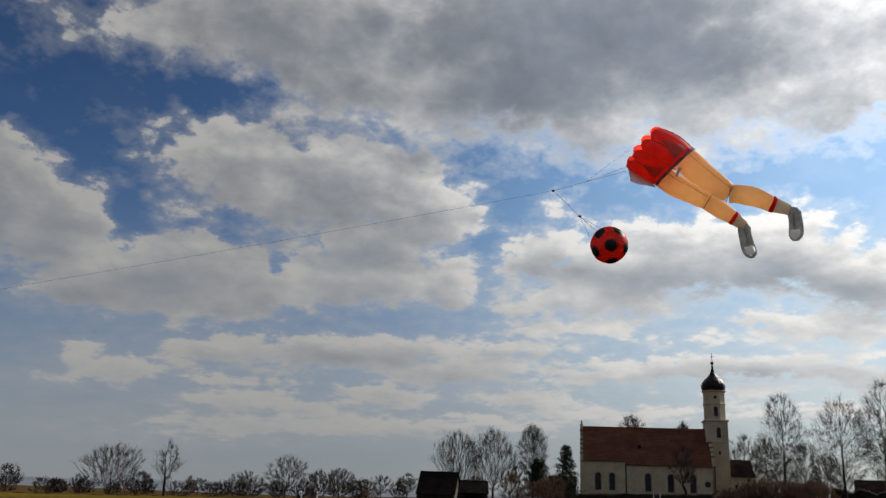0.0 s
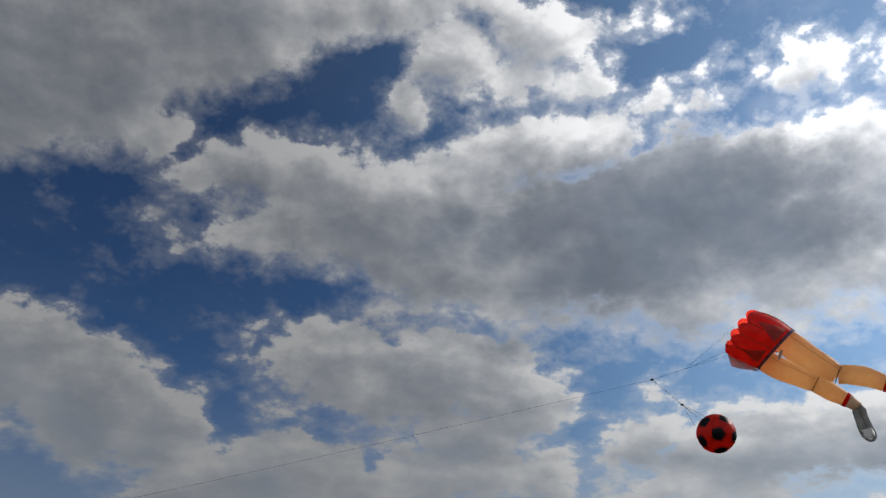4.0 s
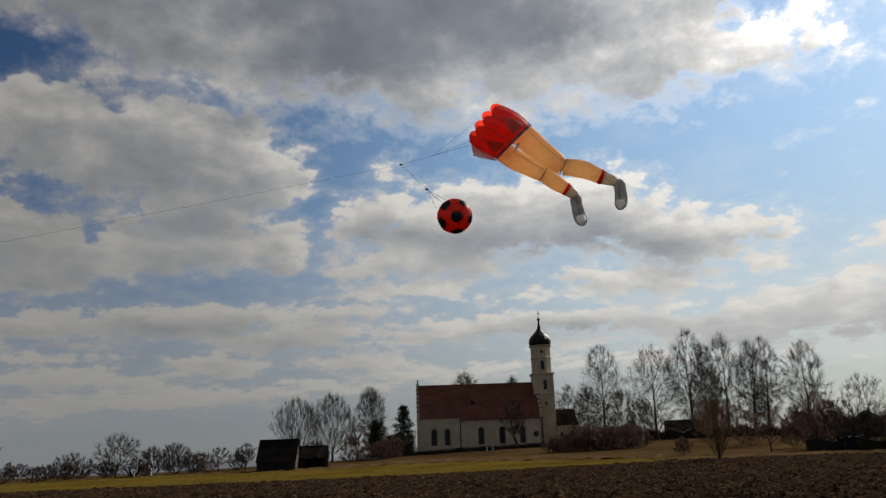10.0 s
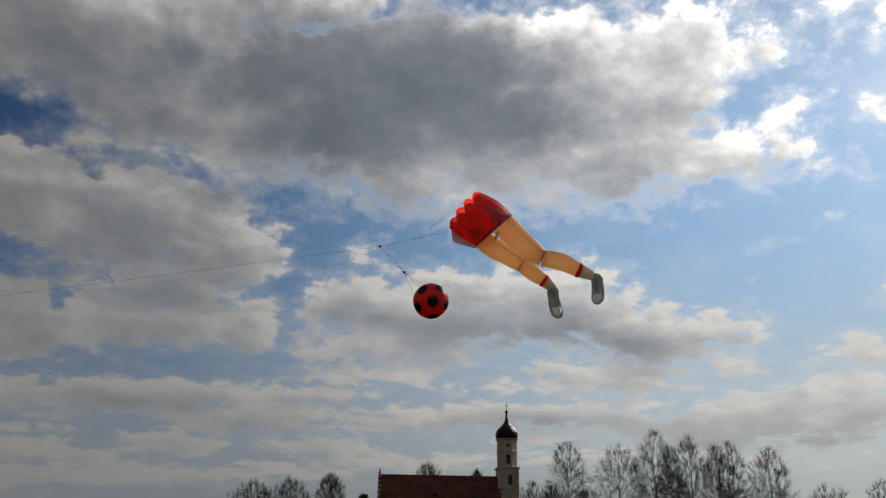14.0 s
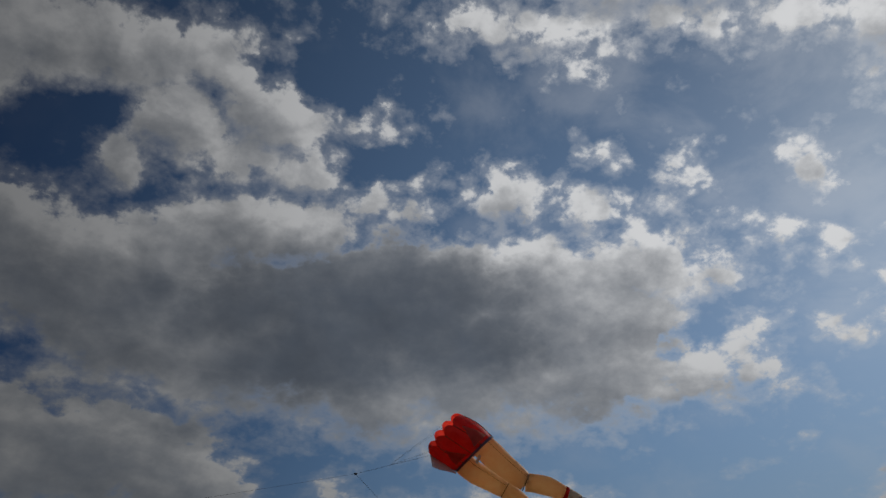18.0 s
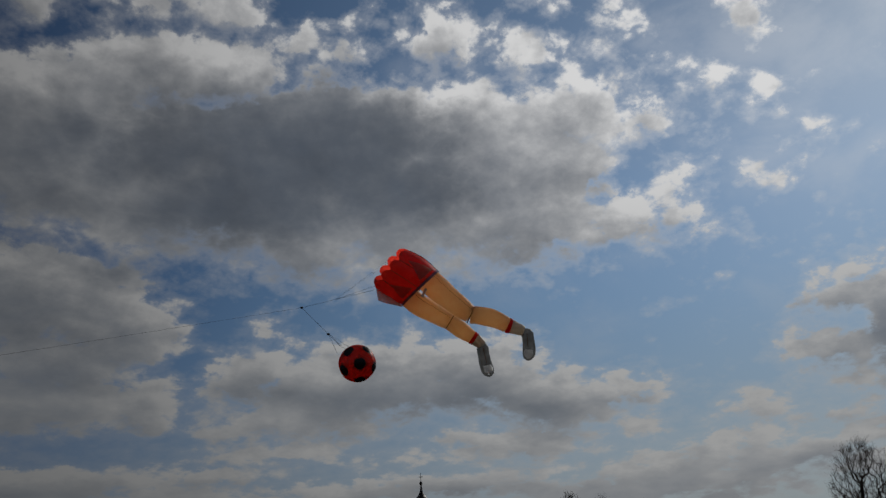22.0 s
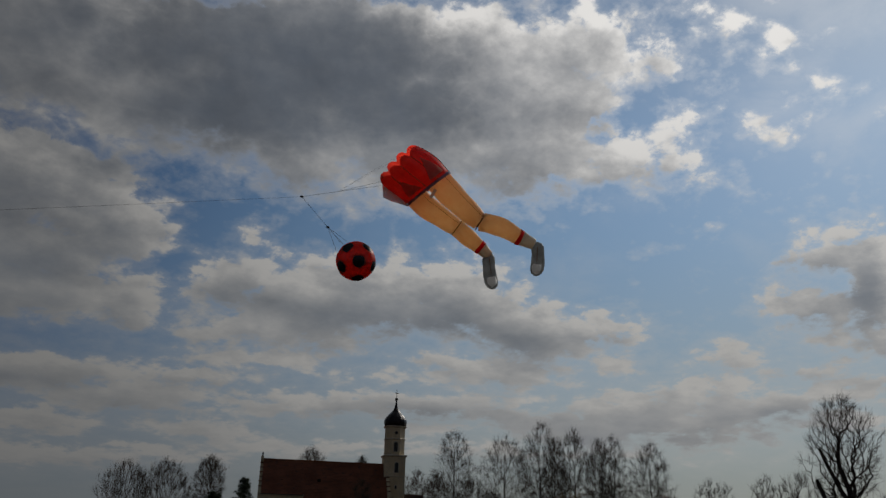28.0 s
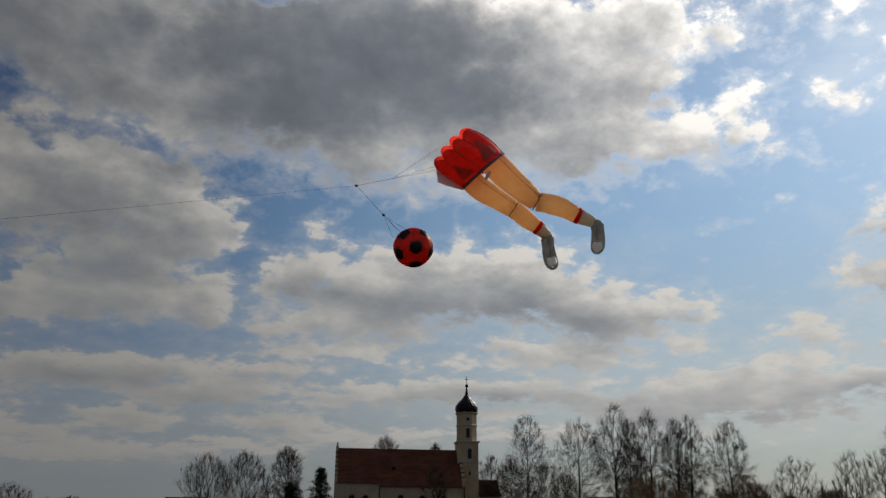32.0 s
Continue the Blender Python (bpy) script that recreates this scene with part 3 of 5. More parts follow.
def solid(outline, y0, y1, bm=None):
    """A plate with an outline in x and z, from depth y0 to y1."""
    bm = bm or bmesh.new()
    a = [bm.verts.new((x, y0, z)) for x, z in outline]
    b = [bm.verts.new((x, y1, z)) for x, z in outline]
    bm.faces.new(a)
    bm.faces.new(b[::-1])
    for i in range(len(a)):
        j = (i + 1) % len(a)
        bm.faces.new((a[j], a[i], b[i], b[j]))
    return bm


def turned(profile, sides, bm=None, cx=0.0, cy=0.0, turn=0.0):
    """A body of revolution with given radius and height steps."""
    bm = bm or bmesh.new()
    rings = []
    for r, z in profile:
        rings.append([bm.verts.new((cx + r * math.cos(2 * math.pi * (i + turn) / sides), cy + r * math.sin(2 * math.pi * (i + turn) / sides), z)) for i in range(sides)])
    for a, b in zip(rings, rings[1:]):
        for i in range(sides):
            j = (i + 1) % sides
            bm.faces.new((a[i], a[j], b[j], b[i]))
    bm.faces.new(rings[0][::-1])
    bm.faces.new(rings[-1])
    return bm


def arch(cx, half, z0, z1, steps=7):
    """The outline of a round-headed opening."""
    spring = z1 - half
    return [(cx - half, z0), (cx + half, z0)] + [(cx + half * math.cos(math.pi * i / steps), spring + half * math.sin(math.pi * i / steps)) for i in range(steps + 1)]


def polar(az, d, z=0.0):
    return Vector((d * math.sin(radians(az)), d * math.cos(radians(az)), z))


def smooth(x, a, b):
    x = np.clip((x - a) / (b - a), 0, 1)
    return x * x * (3 - 2 * x)


def lie(x, y):
    """The height of the land: level fields that rise a little to the churchyard and fall to a valley beside it."""
    d, az = np.hypot(x, y), np.degrees(np.arctan2(x, y))
    return 3.5 * np.exp(-((az - 24) / 26.0) ** 2) * smooth(d, 75, 190) + 0.1 * np.exp(-((az - 42) / 12.0) ** 2) * smooth(d, 85, 120) - 0.3 * smooth(-az, 8, 25) * smooth(d, 90, 150) + 0.8 * np.exp(-((az - 36) / 14.0) ** 2) * smooth(d, 35, 80) - 15 * smooth(d, 152, 1300) * smooth(-az, -6, 5) * smooth(az, -150, -110)


def ground_at(az, d):
    p = polar(az, d)
    return float(lie(np.float64(p.x), np.float64(p.y)))


def lattice(x, y, seed):
    """Smooth value noise on a plane."""
    ix, iy = np.floor(x).astype(np.int64), np.floor(y).astype(np.int64)
    fx, fy = x - ix, y - iy
    fx, fy = fx * fx * (3 - 2 * fx), fy * fy * (3 - 2 * fy)

    def rnd(a, b):
        h = (a * 374761393 + b * 668265263 + seed * 974711) & 0x7FFFFFFF
        h = ((h ^ (h >> 13)) * 1274126177) & 0x7FFFFFFF
        return ((h ^ (h >> 16)) & 0xFFFF) / 65535.0
    return (rnd(ix, iy) * (1 - fx) + rnd(ix + 1, iy) * fx) * (1 - fy) + (rnd(ix, iy + 1) * (1 - fx) + rnd(ix + 1, iy + 1) * fx) * fy


def sheet(name, azs, radii, rise, mat, label, category, smooth_it=True):
    """A sheet over a fan of directions; radii(az) gives its row of distances."""
    az = np.asarray(azs)
    rr = np.stack([radii(a) for a in az])
    x, y = rr * np.sin(np.radians(az))[:, None], rr * np.cos(np.radians(az))[:, None]
    z = rise(x, y, rr)
    n, m = rr.shape
    verts = np.stack([x, y, z], -1).reshape(-1, 3)
    idx = np.arange(n * m).reshape(n, m)
    quads = np.stack([idx[:-1, :-1], idx[:-1, 1:], idx[1:, 1:], idx[1:, :-1]], -1).reshape(-1, 4)
    me = bpy.data.meshes.new(name)
    me.vertices.add(len(verts))
    me.vertices.foreach_set("co", verts.ravel())
    me.loops.add(quads.size)
    me.loops.foreach_set("vertex_index", quads.ravel())
    me.polygons.add(len(quads))
    me.polygons.foreach_set("loop_start", np.arange(0, quads.size, 4))
    me.polygons.foreach_set("loop_total", np.full(len(quads), 4))
    me.update(calc_edges=True)
    me.polygons.foreach_set("use_smooth", [smooth_it] * len(quads))
    me.flip_normals()
    me.materials.append(mat)
    return tagged(new(name, me), label, category, kind="structure")


# ---- land ----
def field_edge(az):
    return float(np.interp(az, [-60, -23, 1, 10, 19, 26.7, 33, 40, 60], [80, 80, 83, 86, 91, 87, 80, 78, 76]))


def green_edge(az):
    return float(np.interp(az, [-60, -23, -13, 1, 12, 18, 24, 27, 33, 40, 60], [150, 147, 146, 126, 124, 113, 103, 87.4, 80.4, 78.4, 76.4]))


sheet("ground", np.linspace(-180, 180, 241), lambda a: np.concatenate([np.linspace(0.0, 60, 12), np.linspace(70, 400, 90), np.geomspace(450, 4600, 12)]),
      lambda x, y, r: lie(x, y) - 0.12 + 0.10 * smooth(r, 110, 120) + (lattice(x * 0.6, y * 0.6, 5) - 0.5) * 0.16 * smooth(r, 120, 140),
      MEADOW, "flat spring meadows of short dry brownish-green grass", "ground")
sheet("grass_strip", np.concatenate([np.arange(-180, -60, 3.0), np.linspace(-60, 27, 180)]), lambda a: np.linspace(field_edge(a) - 1.5, green_edge(a), 60),
      lambda x, y, r: lie(x, y) + 0.02 + (lattice(x * 1.5, y * 1.5, 3) - 0.5) * 0.10, GRASS, "strip of yellow-green winter crop beside the ploughed field", "field")
sheet("verge", np.concatenate([np.arange(-180, -60, 3.0), np.linspace(-60, 60, 240), np.linspace(63, 180, 40)]), lambda a: np.linspace(green_edge(a) - 0.5, green_edge(a) + (13 if a > 25 else float(np.interp(a, [-2, 7, 19, 23], [4, 14, 14, 4]))), 14),
      lambda x, y, r: lie(x, y) + 0.05 + (lattice(x * 1.2, y * 1.2, 9) - 0.5) * 0.34, DRY, "verge of pale dry grass along the fields", "verge")


def furrows(x, y, r):
    along = x * 0.94 + y * 0.34
    across = y * 0.94 - x * 0.34
    h = 0.14 * np.abs(lattice(along * 0.9, across * 2.2, 11) - 0.5) * 2
    h += 0.19 * (lattice(along * 1.9, across * 4.6, 12) - 0.5)
    h += 0.085 * (lattice(along * 6.0, across * 8.0, 13) - 0.5) * smooth(-r, -75, -30)
    h += 0.05 * np.sin(across * 2 * math.pi / 1.4 + 2.5 * lattice(along * 0.3, across * 0.3, 15))
    return lie(x, y) + 0.02 + h


sheet("ploughed_field", np.concatenate([np.arange(-180, -60, 1.2), np.linspace(-60, 62, 640), np.linspace(63.2, 180, 98)]), lambda a: np.concatenate([np.linspace(0.0, 13, 60), np.geomspace(13.2, field_edge(a), 270)]),
      furrows, SOIL, "ploughed field of rough dark brown soil", "field", False)


def lumps(name, count, size, mat, label, category, seed, reach):
    """Loose clods strewn over the ploughed field, joined."""
    rng = np.random.default_rng(seed)
    base = np.array([(1, 0, 0), (-1, 0, 0), (0, 1, 0), (0, -1, 0), (0, 0, 1), (0, 0, -0.6)], float)
    tri = np.array([(0, 2, 4), (2, 1, 4), (1, 3, 4), (3, 0, 4), (2, 0, 5), (1, 2, 5), (3, 1, 5), (0, 3, 5)])
    az = rng.uniform(-34, 54, count)
    d = np.exp(rng.uniform(math.log(15), math.log(reach), count))
    x, y = d * np.sin(np.radians(az)), d * np.cos(np.radians(az))
    keep = d < np.array([field_edge(a) - 1 for a in az])
    x, y, d = x[keep], y[keep], d[keep]
    n = len(x)
    s = size * rng.lognormal(0, 0.3, n) * (0.8 + d / 70)
    v = base[None] * s[:, None, None] * rng.uniform(0.55, 1.3, (n, 6, 3))
    spin = rng.uniform(0, 2 * math.pi, n)
    c, si = np.cos(spin)[:, None], np.sin(spin)[:, None]
    vx, vy = v[..., 0] * c - v[..., 1] * si, v[..., 0] * si + v[..., 1] * c
    z = furrows(x, y, d)
    v = np.stack([vx + x[:, None], vy + y[:, None], v[..., 2] * 0.75 + z[:, None] + 0.01], -1).reshape(-1, 3)
    f = (tri[None] + 6 * np.arange(n)[:, None, None]).reshape(-1, 3)
    me = bpy.data.meshes.new(name)
    me.from_pydata(v.tolist(), [], f.tolist())
    me.materials.append(mat)
    return tagged(new(name, me), label, category, kind="stuff")


lumps("soil_clods", 14000, 0.05, CLOD, "loose brown clods of turned soil", "soil", 4, 90)
lumps("straw_stubble", 1800, 0.022, STRAW, "bits of pale straw left in the ploughed soil", "straw", 5, 80)

# far wooded hills along the horizon, their haze put into the pale blue colour
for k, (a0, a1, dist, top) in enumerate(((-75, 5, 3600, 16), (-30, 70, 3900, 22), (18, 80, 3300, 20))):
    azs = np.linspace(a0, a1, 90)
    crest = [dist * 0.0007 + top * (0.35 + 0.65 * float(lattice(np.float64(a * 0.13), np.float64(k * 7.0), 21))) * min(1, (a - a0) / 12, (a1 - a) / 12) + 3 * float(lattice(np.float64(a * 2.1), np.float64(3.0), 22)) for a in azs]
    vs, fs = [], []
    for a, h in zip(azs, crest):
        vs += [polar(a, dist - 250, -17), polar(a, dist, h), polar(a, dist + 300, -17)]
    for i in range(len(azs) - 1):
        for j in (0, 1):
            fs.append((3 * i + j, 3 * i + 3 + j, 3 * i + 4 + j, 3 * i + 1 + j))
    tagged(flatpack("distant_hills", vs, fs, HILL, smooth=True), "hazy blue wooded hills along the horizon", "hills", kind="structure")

# ---- church ----
CH = Matrix.Translation((31.4, 185.4, 2.95)) @ Matrix.Rotation(radians(-10), 4, "Z")
church = thing("church", CH, "cream plastered village church with a red tiled roof and onion-domed tower", "church")
NAVE, STEP, DEEP = 27.6, 9.3, 12.0


def wall_with_windows(name, x0, x1, z1, y, windows, parent):
    """A wall face of 0.7 m with deep round-headed openings."""
    me_bm = bmesh.new()
    box(me_bm, x0, x1, y, y + 0.7, -1.0, z1)
    wall = part(name, me_bm, PLASTER, parent)
    cut = bmesh.new()
    for cx, half, z0, top in windows:
        solid(arch(cx, half, z0, top), y - 0.3, y + 1.2, cut)
    bmesh.ops.recalc_face_normals(cut, faces=cut.faces)
    cm = bpy.data.meshes.new("cut")
    cut.to_mesh(cm)
    cut.free()
    cutter = bpy.data.objects.new("cut", cm)
    scene.collection.objects.link(cutter)
    cutter.matrix_world = parent.matrix_world
    mod = wall.modifiers.new("openings", "BOOLEAN")
    mod.operation, mod.solver, mod.object = "DIFFERENCE", "EXACT", cutter
    bpy.context.view_layer.update()
    baked = bpy.data.meshes.new_from_object(wall.evaluated_get(bpy.context.evaluated_depsgraph_get()))
    wall.modifiers.clear()
    wall.data = baked
    bpy.data.objects.remove(cutter)
    for cx, half, z0, top in windows:
        pane = part("window", solid(arch(cx, half, z0, top), y + 0.42, y + 0.5), LEAD, wall, "dark leaded glass window")
        ring = bmesh.new()
        out, inn = arch(cx, half + 0.16, z0 - 0.12, top + 0.16), arch(cx, half + 0.004, z0 + 0.004, top)
        a = [ring.verts.new((px, y - 0.04, pz)) for px, pz in out]
        b = [ring.verts.new((px, y - 0.04, pz)) for px, pz in inn]
        c = [ring.verts.new((px, y + 0.05, pz)) for px, pz in out]
        d = [ring.verts.new((px, y + 0.05, pz)) for px, pz in inn]
        for i in range(len(a)):
            j = (i + 1) % len(a)
            ring.faces.new((a[i], a[j], b[j], b[i]))
            ring.faces.new((a[j], a[i], c[i], c[j]))
            ring.faces.new((b[i], b[j], d[j], d[i]))
        part("surround", ring, FRAME, pane)
        bars = bmesh.new()
        box(bars, cx - 0.03, cx + 0.03, y + 0.36, y + 0.41, z0, top - 0.02)
        for k in range(1, 6):
            zz = z0 + (top - z0) * k / 6
            box(bars, cx - half + 0.02, cx + half - 0.02, y + 0.36, y + 0.41, zz - 0.02, zz + 0.02)
        part("glazing_bar", bars, IRON, pane)
    return wall


wall_with_windows("choir_wall", 0, STEP, 7.6, -0.45, [(3.7, 0.58, 1.5, 5.0), (6.6, 0.58, 1.5, 5.0)], church)
wall_with_windows("nave_wall", STEP, NAVE, 7.05, 0, [(14.0, 0.6, 1.5, 5.1), (18.6, 0.6, 1.5, 5.1), (23.1, 0.6, 1.5, 5.1)], church)
oculus = bmesh.new()
turned([(0.55, 0), (0.6, 0.08), (0.42, 0.1)], 16, oculus)
bmesh.ops.rotate(oculus, verts=oculus.verts, cent=(0, 0, 0), matrix=Matrix.Rotation(radians(90), 3, "X"))
bmesh.ops.translate(oculus, verts=oculus.verts, vec=(26.0, 0.02, 3.3))
part("oculus", oculus, LEAD, church, "small round window")
part("rear_wall", box(bmesh.new(), 0, NAVE, DEEP - 0.7, DEEP, -1, 6.75), PLASTER, church)
part("plinth", box(bmesh.new(), -0.1, NAVE + 0.1, -0.55, 0.5, -1, 0.55, 0.04), TRIM, church)


def gable(name, x0, x1):
    """An end wall with a stepped and scrolled outline above the roof."""
    rise, half = 13.7, DEEP / 2
    left = [(0.0, -1.0), (0.0, 7.6)]
    for k in range(6):
        y, z = half * k / 6.0, 7.6 + (rise - 7.6) * k / 6.0
        left += [(y + 0.1, z + 0.75), (y + 0.35, z + 1.15), (y + 0.75, z + 1.2), (y + 0.9, z + 1.3)]
    left += [(half - 0.45, rise + 1.1), (half - 0.3, rise + 1.75)]
    outline = left + [(DEEP - y, z) for y, z in left[::-1]]
    bm = bmesh.new()
    a = [bm.verts.new((x0, y, z)) for y, z in outline]
    b = [bm.verts.new((x1, y, z)) for y, z in outline]
    bm.faces.new(a)
    bm.faces.new(b[::-1])
    for i in range(len(a)):
        j = (i + 1) % len(a)
        bm.faces.new((a[j], a[i], b[i], b[j]))
    bmesh.ops.triangulate(bm, faces=[f for f in bm.faces if len(f.verts) > 4])
    g = part(name, bm, PLASTER, church)
    for k in range(6):
        y, z = half * k / 6.0, 7.6 + (rise - 7.6) * k / 6.0
        part("coping", box(bmesh.new(), x0 - 0.08, x1 + 0.08, y + 0.05, y + 1.0, z + 1.3, z + 1.42, 0.02), TILE, g, "red tile coping")
    return g


gable("east_gable", -0.02, 0.6)
west = gable("west_gable", NAVE - 0.6, NAVE + 0.02)
part("gable_finial", turned([(0.16, 15.2), (0.22, 15.5), (0.1, 15.75), (0.18, 15.95), (0.03, 16.4)], 10, cx=0.3, cy=6), IRON, church, "dark gable finial")


def roof(name, x0, x1, eave_y, eave_z, ridge_y, ridge_z, mat, parent, courses=26):
    """One slope of a tiled roof: overlapping courses, slightly uneven."""
    rng = np.random.default_rng(int(abs(x0) * 10) + 7)
    bm = bmesh.new()
    run = Vector((0, ridge_y - eave_y, ridge_z - eave_z))
    up = Vector((0, -run.z, run.y)).normalized() * (1 if ridge_y > eave_y else -1)
    cols = max(3, int((x1 - x0) / 2.0))
    before = None
    for k in range(courses):
        rows = []
        for share, lift in ((k / courses, 0.07), ((k + 1) / courses, 0.02)):
            rows.append([bm.verts.new(Vector((x0 + (x1 - x0) * c / cols, eave_y, eave_z)) + run * share + up * (lift + float(rng.uniform(-0.012, 0.012)))) for c in range(cols + 1)])
        if before is None:
            before = [bm.verts.new(v.co - up * 0.09) for v in rows[0]]
        for a, b in ((before, rows[0]), (rows[0], rows[1])):
            for c in range(cols):
                bm.faces.new((a[c], a[c + 1], b[c + 1], b[c]))
        before = rows[1]
    return part(name, bm, mat, parent)


bm = bmesh.new()
ends = []
for x in (0.55, NAVE - 0.55):
    ends.append([bm.verts.new((x, y, z)) for y, z in ((0.2, 7.0), (6, 14.7), (DEEP - 0.2, 7.0))])
bm.faces.new(ends[0])
bm.faces.new(ends[1][::-1])
for i in range(3):
    j = (i + 1) % 3
    bm.faces.new((ends[0][i], ends[0][j], ends[1][j], ends[1][i]))
part("roof_deck", bm, TILE, church)
roof("choir_roof", 0.6, STEP, -0.75, 7.4, 6, 14.85, TILE, church)
roof("nave_roof", STEP, NAVE - 0.6, -0.4, 6.8, 6, 14.85, TILE, church)
roof("rear_roof", 0.6, NAVE - 0.6, DEEP + 0.4, 6.8, 6, 14.85, TILE, church)
part("ridge_cap", box(bmesh.new(), 0.6, NAVE - 0.6, 5.85, 6.15, 14.75, 15.03, 0.06), TILE, church)
part("eave_cornice", box(bmesh.new(), -0.1, STEP + 0.1, -0.68, -0.46, 7.15, 7.5, 0.05), TRIM, church)
part("eave_cornice", box(bmesh.new(), STEP + 0.1, NAVE, -0.25, -0.01, 6.55, 6.88, 0.05), TRIM, church)
part("gutter", box(bmesh.new(), 0.4, STEP, -0.92, -0.76, 7.29, 7.42, 0.03), IRON, church, "dark metal gutter")
part("gutter", box(bmesh.new(), STEP, NAVE - 0.3, -0.56, -0.41, 6.69, 6.81, 0.03), IRON, church, "dark metal gutter")
for x, y in ((STEP + 0.18, -0.2), (NAVE - 0.1, -0.2)):
    part("downpipe", turned([(0.1, 0), (0.1, 6.75), (0.17, 6.77), (0.17, 6.95)], 8, cx=x, cy=y), IRON, church, "dark metal downpipe")
for x, z in ((4.6, 10.2), (12.5, 10.6), (7.4, 8.1)):
    f = (z - 6.8) / 8.05
    part("roof_hatch", box(bmesh.new(), x - 0.35, x + 0.35, -0.4 + 6.4 * f - 0.35, -0.4 + 6.4 * f + 0.3, z - 0.25, z + 0.35, 0.05), DARKTILE, church, "small dark roof vent")

# tower
TX, TY, TW = 28.85, 6.0, 2.3
tower = part("tower", box(bmesh.new(), TX - TW, TX + TW, TY - TW, TY + TW, -1, 16.55), PLASTER, church)
part("tower_cornice", box(bmesh.new(), TX - TW - 0.28, TX + TW + 0.28, TY - TW - 0.28, TY + TW + 0.28, 16.5, 16.9, 0.1), TRIM, tower)
part("tower_cornice", box(bmesh.new(), TX - TW - 0.12, TX + TW + 0.12, TY - TW - 0.12, TY + TW + 0.12, 12.2, 12.4, 0.06), TRIM, tower)
OCT = TW / math.cos(math.pi / 8) - 0.17
upper = part("belfry", turned([(OCT, 16.85), (OCT, 23.1)], 8, cx=TX, cy=TY, turn=0.5), PLASTER, church)
part("belfry_cornice", turned([(OCT + 0.02, 20.2), (OCT + 0.18, 20.3), (OCT + 0.18, 20.45), (OCT + 0.02, 20.55)], 8, cx=TX, cy=TY, turn=0.5), TRIM, upper)
part("belfry_cornice", turned([(OCT, 22.8), (OCT + 0.25, 23.0), (OCT + 0.38, 23.2), (OCT + 0.1, 23.3)], 8, cx=TX, cy=TY, turn=0.5), TRIM, upper)
dome = part("onion_dome", turned([(2.35, 23.25), (2.54, 23.7), (2.6, 24.2), (2.5, 24.7), (2.2, 25.25), (1.72, 25.8), (1.15, 26.35), (0.68, 26.9), (0.42, 27.4), (0.26, 28.1), (0.2, 28.6), (0.12, 29.2)], 16, cx=TX, cy=TY), COPPER, church, "dark metal onion dome")
part("knob", turned([(0.05, 28.95), (0.3, 29.15), (0.36, 29.4), (0.3, 29.65), (0.05, 29.85)], 12, cx=TX, cy=TY), COPPER, dome)
cross = bmesh.new()
box(cross, TX - 0.05, TX + 0.05, TY - 0.04, TY + 0.04, 29.7, 31.6)
box(cross, TX - 0.4, TX + 0.4, TY - 0.04, TY + 0.04, 30.75, 30.87)
part("cross", cross, IRON, dome, "slender iron cross")


def tower_window(cx, y, half, z0, z1, parent):
    w = part("window", solid(arch(cx, half, z0, z1), y - 0.02, y + 0.25), LEAD, parent, "dark louvred opening")
    ring = bmesh.new()
    out, inn = arch(cx, half + 0.16, z0 - 0.1, z1 + 0.16), arch(cx, half, z0, z1)
    a = [ring.verts.new((px, y - 0.06, pz)) for px, pz in out]
    b = [ring.verts.new((px, y - 0.06, pz)) for px, pz in inn]
    c = [ring.verts.new((px, y + 0.05, pz)) for px, pz in out]
    d = [ring.verts.new((px, y + 0.05, pz)) for px, pz in inn]
    for i in range(len(a)):
        j = (i + 1) % len(a)
        ring.faces.new((a[i], a[j], b[j], b[i]))
        ring.faces.new((a[j], a[i], c[i], c[j]))
        ring.faces.new((b[i], b[j], d[j], d[i]))
    part("surround", ring, TRIM, w)
    for k in range(5):
        zz = z0 + (z1 - z0) * (k + 0.5) / 5
        part("louvre", box(bmesh.new(), cx - half + 0.04, cx + half - 0.04, y - 0.08, y - 0.025, zz - 0.05, zz + 0.05), IRON, w)


front = TY - TW
tower_window(TX + 0.35, front, 0.42, 13.1, 15.3, tower)
tower_window(TX + 0.35, front, 0.2, 9.6, 10.4, tower)
fy = TY - OCT * math.cos(math.pi / 8)
tower_window(TX, fy, 0.42, 17.6, 19.7, upper)
hole = part("sound_hole", turned([(0.3, 0), (0.36, 0.1), (0.3, 0.14)], 12), LEAD, upper, "small round dark opening")
hole.matrix_basis = Matrix.Translation((TX, fy + 0.06, 21.7)) @ Matrix.Rotation(radians(90), 4, "X")
for k in (2,):
    h2 = copy_thing(hole, Matrix.Translation((TX, TY, 0)) @ Matrix.Rotation(k * math.pi / 4, 4, "Z") @ Matrix.Translation((-TX, -TY, 0)) @ hole.matrix_basis)
for k, (z0, z1) in ((2, (17.6, 19.7)),):
    blind = bmesh.new()
    solid(arch(TX, 0.32, z0, z1), fy - 0.03, fy + 0.2, blind)
    bmesh.ops.rotate(blind, verts=blind.verts, cent=(TX, TY, 0), matrix=Matrix.Rotation(k * math.pi / 4, 3, "Z"))
    part("window", blind, LEAD, upper, "dark belfry opening")
side = bmesh.new()
solid(arch(TX, 0.42, 13.1, 15.3), front - 0.03, front + 0.2, side)
bmesh.ops.rotate(side, verts=side.verts, cent=(TX, TY, 0), matrix=Matrix.Rotation(math.pi / 2, 3, "Z"))
part("window", side, LEAD, tower, "dark louvred opening")

